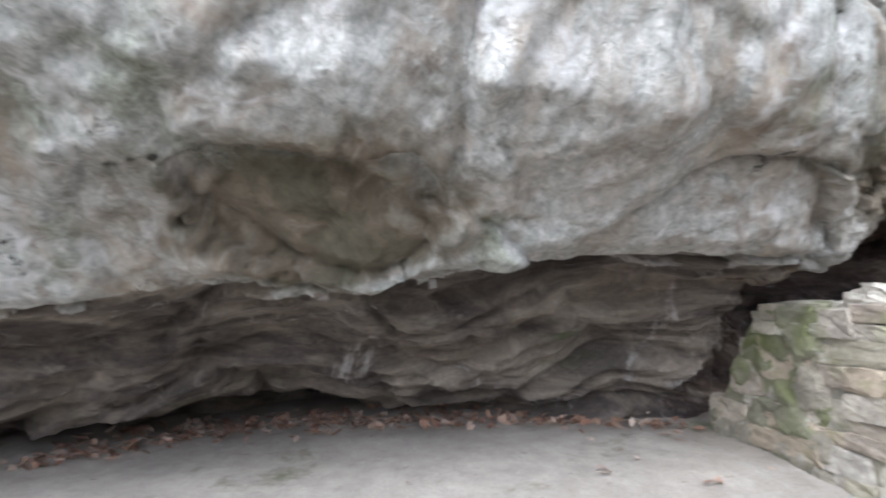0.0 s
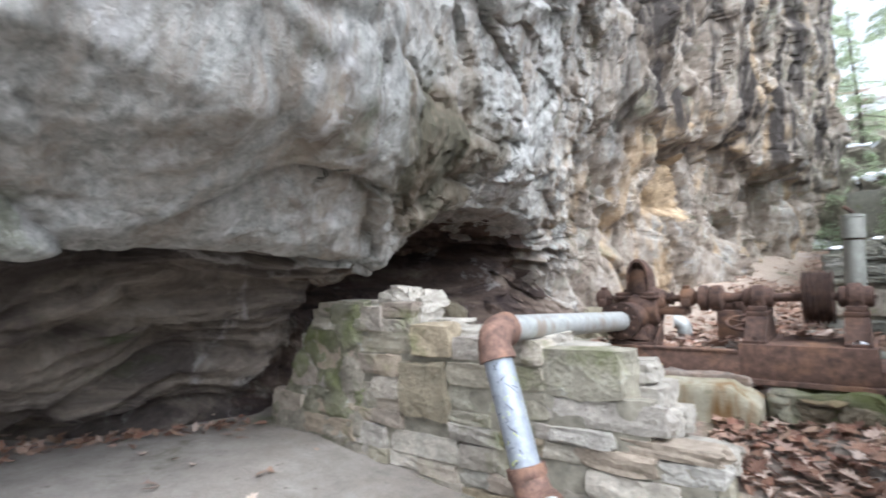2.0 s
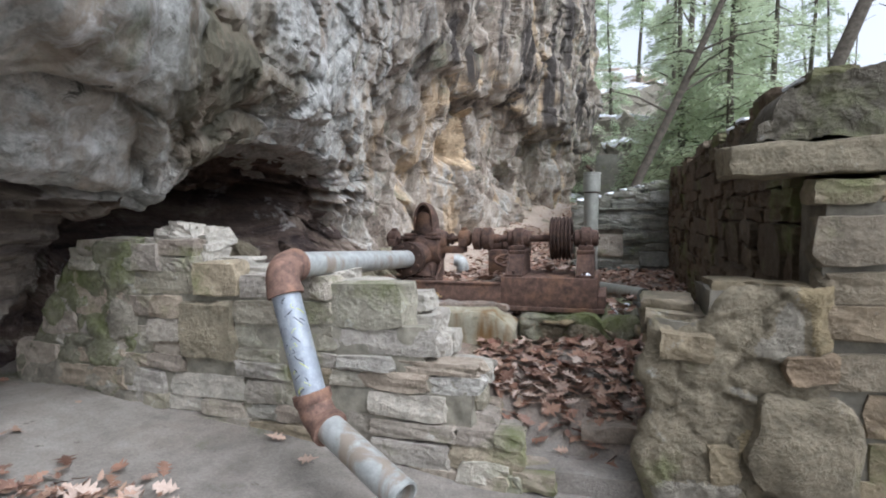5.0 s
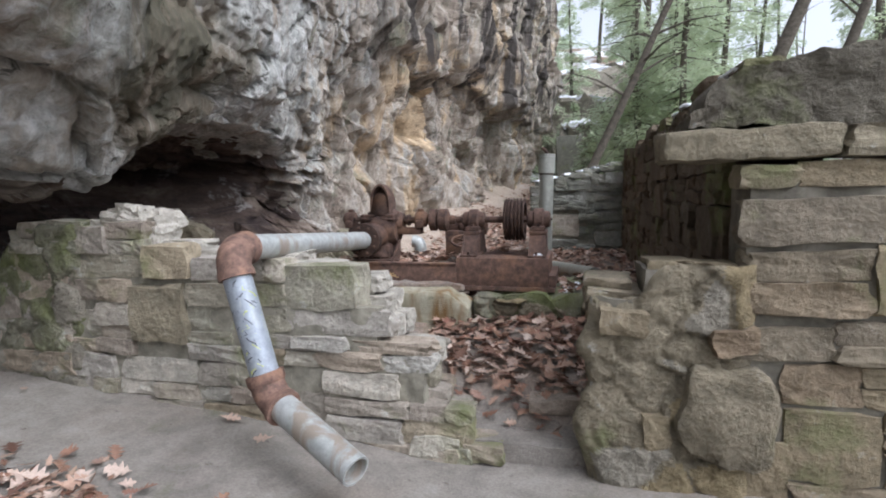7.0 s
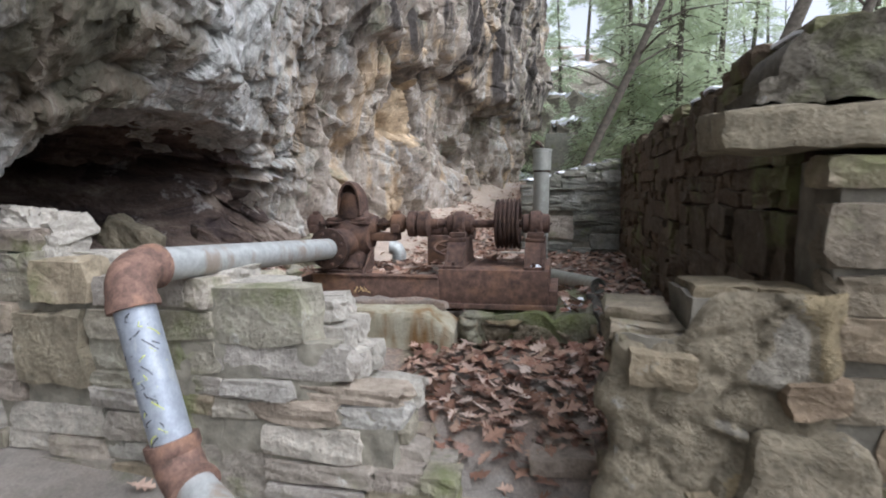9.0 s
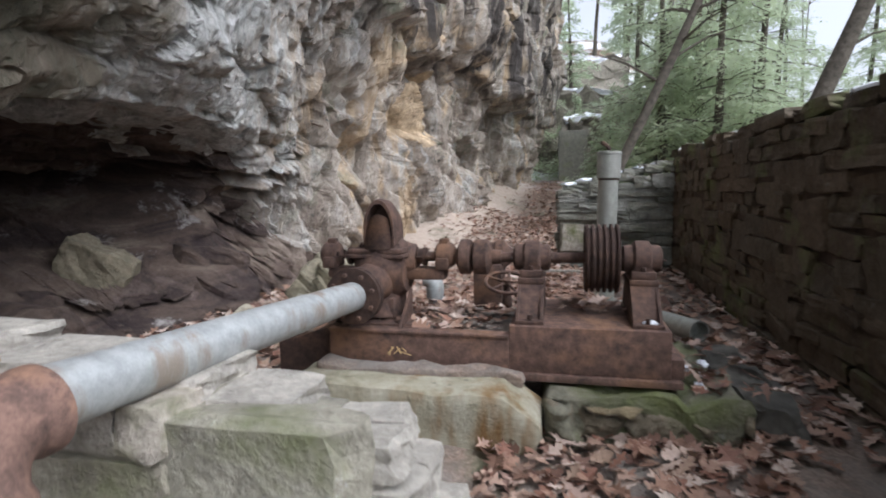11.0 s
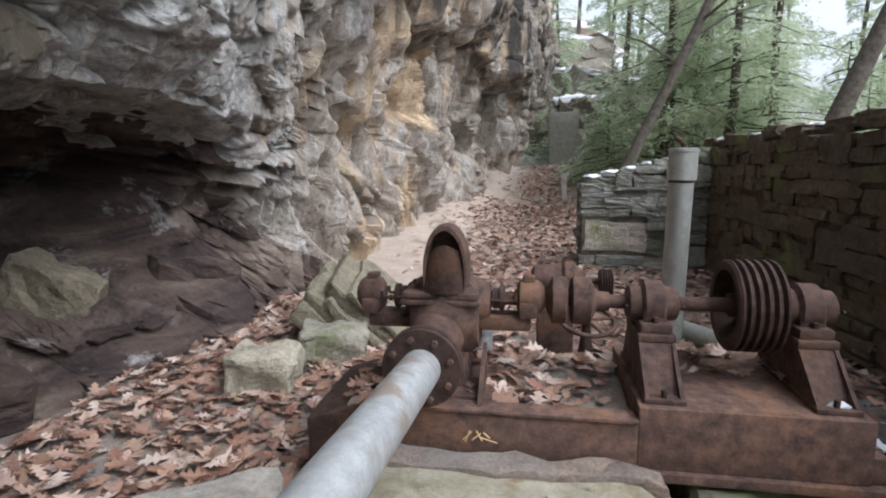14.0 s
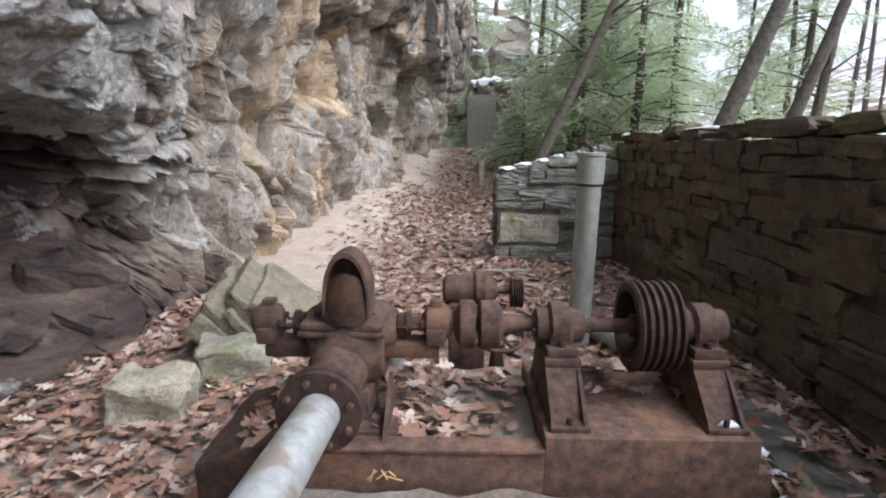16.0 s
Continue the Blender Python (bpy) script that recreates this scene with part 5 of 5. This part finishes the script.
spots = strew(700, -0.1, 1.3, 3.3, 4.85, 0.35, 0.05, keep=lambda x, y: 0.04 + 0.96 * ease(y + 0.35 * noise.noise(Vector((x * 2.5, y * 2.5, 0))), 3.45, 4.2))
spots += strew(3200, -3.3, -0.6, 3.8, 8.5, 0.26, 0.05)
spots += strew(2000, -0.6, 2.0, 5.8, 10.8, 0.26, 0.05)
spots += strew(4200, -2.6, 0.6, 7.6, 17, 0.26, 0.05, lambda x, y: 0.08 + 0.92 * ease(x + 0.3 * noise.noise(Vector((x, y * 0.8, 0))), -2.3, -1.3))
spots += strew(1100, -1.4, 1.2, 15.5, 27, 0.26, 0.05, lambda x, y: 0.25 + 0.75 * ease(1.0 - abs(x + 0.1), 0.0, 0.6))
spots += strew(250, 0.95, 2.0, 4.7, 6.5, 0.26, 0.05)
spots += strew(1800, -2, 20, 11.5, 32, 0.26, 0.05)
leaves = scatter_leaves("fallen_leaves", spots, "drift of curled brown and tan oak leaves on the earth")
spots = strew(420, -6.4, -4.2, -3.5, 3.0, 0.4, 0.04, lambda x, y: ease(-x, 4.6, 5.6)) + strew(26, -4.2, -0.6, 1.6, 3.1) + strew(150, -2.8, -0.6, 1.5, 2.4, 0.3, 0.04, lambda x, y: ease(0.5 - math.hypot((x + 1.7) / 2.0, y - 1.95), 0.0, 0.35))
spots += [(lr.uniform(-1.3, -0.05), lr.uniform(5.1, 5.85), 0.9 + lr.random() * 0.05, 0.3) for _ in range(230)]
spots += [(lr.uniform(0.25, 0.7), lr.uniform(5.35, 5.75), 1.0 + lr.random() * 0.03, 0.35) for _ in range(22)]
spots += [(lr.uniform(0.95, 1.5), lr.uniform(4.9, 6.0), 0.69 + lr.random() * 0.03, 0.35) for _ in range(60)]
for _ in range(420):
    y = lr.uniform(-3.8, 3.1)
    x = float(np.interp(y, [-3.8, -1.2, 0.6, 2.1, 3.2], [-4.8, -5.9, -5.3, -4.5, -4.0])) + lr.gauss(0, 0.16)
    spots.append((x, y, ground_height(x, y) + 0.03 * lr.random(), 0.4))
scatter_leaves("scattered_leaves", spots, "scattered dry oak leaves caught on sand and iron", seed=2)

# ---- loose stones ----
def loose_stone(x, y, w, d, h, turn, mat, label, sink=0.05, seed=0, tilt=(0, 0)):
    bm = box(-w / 2, w / 2, -d / 2, d / 2, -sink, h, bevel=min(w, d, h) * 0.12, cuts=5, rough=min(w, d, max(h, 0.12)) * 0.17)
    ob = part("stone_block", bm, mat, smooth=True, flat_angle=30)
    ob.matrix_basis = pose(x, y, ground_height(x, y), tilt[0], tilt[1], turn)
    return tagged(ob, label, "stone")


loose_stone(-2.28, 6.05, 0.42, 0.34, 0.3, 12, BLOCKSTONE, "squared pale mossy stone block lying among leaves")
loose_stone(-2.05, 6.75, 0.5, 0.4, 0.28, 20, WALLSTONE, "flat grey-green stone block beside the cliff")
loose_stone(-1.75, 4.6, 0.6, 0.5, 0.16, 30, PALETOP, "pale broken slab behind the low wall")
boulder = thing("boulder", (-2.3, 7.6, 0.4), "layered greenish boulder tilted against the cliff", "boulder")
z = 0.0
for a, b, h, d in ((-0.5, 0.52, 0.17, 0.0), (-0.52, 0.4, 0.1, 0.03), (-0.4, 0.44, 0.07, -0.02), (-0.46, 0.3, 0.12, 0.05), (-0.3, 0.22, 0.06, 0.02)):
    part("layer", box(a, b, -0.4 + d, 0.4, z, z + h, bevel=0.03, cuts=7, rough=0.04), BOULDER, boulder, smooth=True, flat_angle=35)
    z += h - 0.012
boulder.matrix_basis = pose(-2.14, 7.35, 0.47, 14, 44, 18) @ Matrix.Scale(1.12, 4)
# fallen slabs inside the hollow
for x, y, z, w, d, h, turn, tip in ((-4.05, 6.1, 1.02, 0.6, 0.35, 0.3, 30, 28), (-3.75, 5.2, 0.7, 0.7, 0.5, 0.25, -20, 18), (-3.7, 7.3, 0.95, 0.8, 0.4, 0.22, 65, 12), (-4.2, 4.8, 1.05, 0.7, 0.5, 0.3, 10, 25)):
    ob = part("rock_slab", box(-w / 2, w / 2, -d / 2, d / 2, -0.25, h, bevel=0.03, cuts=5, rough=0.05), TANSTONE if w < 0.65 else BARE, smooth=False)
    ob.matrix_basis = pose(x, y, z, 0, tip, turn)
    tagged(ob, "angular brown slab resting in the rock hollow", "rock", "slabs in the hollow")
loose_stone(1.0, 3.75, 0.36, 0.28, 0.05, 5, WALLSTONE, "mossy flat stone on the leafy slope")

# ---- far pillar ----
pillar = tagged(part("stone_pillar", box(0.1, 1.4, 27.5, 28.6, 1.6, 4.5, bevel=0.05, cuts=4, rough=0.05), GREYSTONE), "square mossy grey stone pillar beside the forest path", "pillar")


stake = tagged(part("marker_stake", box(0.27, 0.41, 18.0, 18.1, ground_height(0.3, 18) - 0.1, ground_height(0.3, 18) + 0.75, bevel=0.01), PALETOP), "short pale marker stake beside the leafy path", "stake")

# ---- trees ----
def tree(x, y, height, radius, lean, seed, crown_from=0.35, density=1.0, label="", crown=True, spread=2.6, dense=260):
    rnd = random.Random(seed)
    z0 = ground_height(x, y) - 0.15
    th = thing("tree", (0, 0, 0), label or "slender evergreen hemlock with drooping feathery branches", "tree", "forest trees")
    n = 12
    pts, radii = [], []
    for k in range(n):
        f = k / (n - 1)
        pts.append(Vector((x + lean[0] * f * height + 0.12 * noise.noise(Vector((seed, f * 3, 0))), y + lean[1] * f * height + 0.12 * noise.noise(Vector((seed, f * 3, 5))), z0 + f * height)))
        radii.append(radius * (1 - 0.8 * f) * (1 + 0.35 * max(0, 0.08 - f) / 0.08))
    part("trunk", tube(pts, radius, 12, radii), BARK, th)
    if not crown:
        bms = []
        for k in range(int(9 * density)):
            f = rnd.uniform(0.3, 0.95)
            p = pts[0].lerp(pts[-1], f)
            a, L = rnd.uniform(0, 6.3), rnd.uniform(0.5, 1.6)
            q = p + Vector((math.cos(a) * L, math.sin(a) * L, L * rnd.uniform(0.1, 0.9)))
            bms.append(tube([p, p.lerp(q, 0.5) + Vector((0, 0, 0.1)), q], 0.02, 5, [0.035, 0.022, 0.006]))
        if bms:
            tagged(part("branchwork", merge(*bms), BARK, th), kind="stuff")
        return
    verts, faces, limb = [], [], []
    count = int(60 * density)
    for k in range(count):
        f = crown_from + (1 - crown_from) * (k + rnd.random()) / count
        p = pts[0].lerp(pts[-1], f)
        L = spread * (1.15 - f) * rnd.uniform(0.6, 1.25)
        a = rnd.uniform(0, 6.3)
        d = Vector((math.cos(a), math.sin(a), rnd.uniform(-0.3, 0.05)))
        side = Vector((-math.sin(a), math.cos(a), 0))
        limb.append((p, p + d * L * 0.5, p + d * L + Vector((0, 0, -0.12 * L))))
        m = int(dense * L / 2)
        for j in range(m):
            u = rnd.uniform(0.12, 1.0)
            w = rnd.gauss(0, 0.36) * (1.1 - u) * L + rnd.gauss(0, 0.06)
            c = p + d * L * u + side * w + Vector((0, 0, -0.12 * L * u * u - 0.25 * abs(w) + rnd.gauss(0, 0.12)))
            s = rnd.uniform(0.03, 0.08) * (1.0 + 0.02 * max(0.0, y - 15))
            e1 = (d * rnd.uniform(0.4, 1) + side * rnd.uniform(-1, 1) + Vector((0, 0, rnd.uniform(-0.5, 0.2)))).normalized() * s * 1.6
            e2 = e1.cross(Vector((rnd.gauss(0, 0.3), rnd.gauss(0, 0.3), 1))).normalized() * s * 0.42
            b = len(verts)
            verts += [c - e1, c + e2, c + e1, c - e2]
            faces.append((b, b + 1, b + 2, b + 3))
    tagged(part("branchwork", merge(*[tube(l, 0.02, 4, [0.025, 0.016, 0.005]) for l in limb]), BARK, th), kind="stuff")
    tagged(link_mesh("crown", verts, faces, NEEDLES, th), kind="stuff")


tree(0.75, 14.2, 11, 0.13, (0.45, 0.02), 1, crown=False, label="leaning bare grey tree trunk behind the cross wall")
tree(3.7, 13.2, 12, 0.2, (0.4, 0.02), 2, crown=False, label="stout leaning bare tree trunk beyond the wall")
tree(5.3, 13.6, 12, 0.16, (0.33, 0.05), 3, crown=False, label="bare grey forest tree trunk")
tree(3.0, 19, 13, 0.15, (0.05, 0.0), 4, crown=False, label="thin bare tree trunk")
tree(4.2, 21, 13, 0.15, (0.12, 0.0), 5, crown=False, label="thin bare tree trunk")
tree(8.2, 17, 13, 0.16, (0.16, 0.02), 6, crown=False, density=2.5, label="bare winter tree with thin crooked branches")
tr = random.Random(21)
# those far right and at negative y are unseen, added to block low sky light
for k, (x, y, h) in enumerate([(3.0, 17.5, 8), (3.9, 16.0, 8), (4.2, 20.3, 9), (5.4, 17.5, 9), (5.0, 22.5, 11), (-1.5, 33, 10), (6, 23, 12), (10, 20, 12), (9, 27, 13), (5.6, 29, 13), (13, 25, 13), (4, 32, 14), (8, 34, 14), (0.8, 36, 12), (15, 33, 15), (4.9, 25.5, 9), (17, 6, 12), (20, -3, 13), (18, -14, 13), (6, -22, 14), (-3, -20, 12), (24, 8, 14), (19, 13, 14), (20, 21, 14), (14, 40, 15), (5, 46, 14), (10, 45, 15), (20, 40, 15), (-1, 44, 13), (3, 52, 15), (26, 33, 15)]):
    tree(x, y, h, 0.1 + 0.005 * h, (tr.uniform(-0.04, 0.05), tr.uniform(-0.03, 0.03)), 30 + k, tr.uniform(0.05, 0.3), 0.7, spread=2.7)
for k, (x, y, h) in enumerate([(2.9, 18.2, 4.5), (2.3, 24.0, 3.6), (1.9, 21.0, 2.6), (3.4, 27.5, 4.5), (4.4, 15.2, 4.2), (6.6, 16.4, 5.0), (4.3, 23.5, 5.0), (5.6, 20.5, 5.5), (8.4, 19.0, 5.0), (0.6, 30.5, 4.5)]):
    tree(x, y, h, 0.05, (tr.uniform(-0.06, 0.08), tr.uniform(-0.05, 0.03)), 130 + k, 0.12, 0.6, "young hemlock with soft drooping boughs below the tall trees", spread=2.1, dense=190)
for k in range(16):
    x, y = tr.uniform(3, 45), tr.uniform(28, 60)
    tree(x, y, tr.uniform(11, 18), tr.uniform(0.12, 0.25), (tr.uniform(-0.06, 0.06), 0), 80 + k, crown=False, density=1.2, label="bare winter forest tree")

# ---- ledges on the far slope ----
for k, (x, y, w, h) in enumerate([(0.5, 37, 5, 2.2), (4.0, 39, 6, 2.4), (1.5, 43, 7, 3.0), (-2.5, 34, 4, 3), (7, 42, 5, 2), (2.2, 30.3, 3.4, 3.0), (4.4, 33.0, 5.0, 3.2), (1.0, 34.5, 4.4, 4.2), (6.5, 33.0, 5.0, 3.0)]):
    z = ground_height(x, y)
    bm = box(-w / 2, w / 2, -1.2, 1.2, -0.6, h, bevel=0.2, cuts=6, rough=0.45)
    ob = part("rock_ledge", bm, MASSGREY, smooth=False)
    ob.matrix_basis = pose(x, y, z, tr.uniform(-6, 6), tr.uniform(-8, 8), tr.uniform(-25, 25))
    tagged(ob, "grey rock ledge with thin snow on the wooded slope", "rock", "ledges on the slope")
    cap = box(-w * 0.46, w * 0.46, -1.05, 1.05, h - 0.05, h + 0.14, bevel=0.06, cuts=7, rough=0.3)
    part("snow_cap", cap, SNOW, ob, "patchy white snow", smooth=True)

# ---- snow on wall tops ----
def snow_patch(x, y, z, w, d, seed):
    bm = bmesh.new()
    bmesh.ops.create_grid(bm, x_segments=7, y_segments=5, size=0.5)
    off = Vector((seed * 3.1, seed * 1.7, 0))
    for v in bm.verts:
        a, b = v.co.x * 2, v.co.y * 2
        v.co.x, v.co.y = a * math.sqrt(1 - b * b / 2) / 2, b * math.sqrt(1 - a * a / 2) / 2
        r = 1 - max(abs(v.co.x), abs(v.co.y)) * 2
        v.co.x *= 1 + 0.5 * noise.noise(v.co * 3 + off)
        v.co.y *= 1 + 0.5 * noise.noise(v.co * 3 - off)
        v.co.z = 0.02 * max(0, r) ** 0.5 * 1.2 + 0.01 * noise.noise(v.co * 6 + off)
    bmesh.ops.solidify(bm, geom=bm.faces[:], thickness=0.012)
    ob = part("snow_patch", bm, SNOW)
    ob.matrix_basis = pose(x, y, z) @ Matrix.Diagonal((w, d, 1.6 if w > 0.1 else 1, 1))
    return tagged(ob, "thin patch of crusted snow on the wall top", "snow", "snow on the walls")


sr = random.Random(4)
for k in range(16):
    y = 4.0 + 0.45 * k
    snow_patch(2.16 + sr.uniform(-0.06, 0.12), y, 2.355, sr.uniform(0.16, 0.3), sr.uniform(0.25, 0.6), k)
for k in range(6):
    x = 0.4 + k * 0.28
    snow_patch(x, 11.1 + sr.uniform(-0.05, 0.1), 1.86 + 0.06 * k, sr.uniform(0.2, 0.35), 0.2, 40 + k)
for k, (x, y, z, w, d) in enumerate([(1.03, 5.0, 0.7, 0.05, 0.16), (1.1, 5.22, 0.7, 0.09, 0.08), (1.02, 5.3, 0.7, 0.05, 0.1), (1.14, 5.42, 0.7, 0.06, 0.12), (1.12, 4.9, 0.68, 0.08, 0.04), (0.78, 5.085, 1.02, 0.08, 0.04)]):
    tagged(snow_patch(x, y, z, w, d, 60 + k), "small bright crust of snow beside the rusted base", "snow", "snow on the walls")
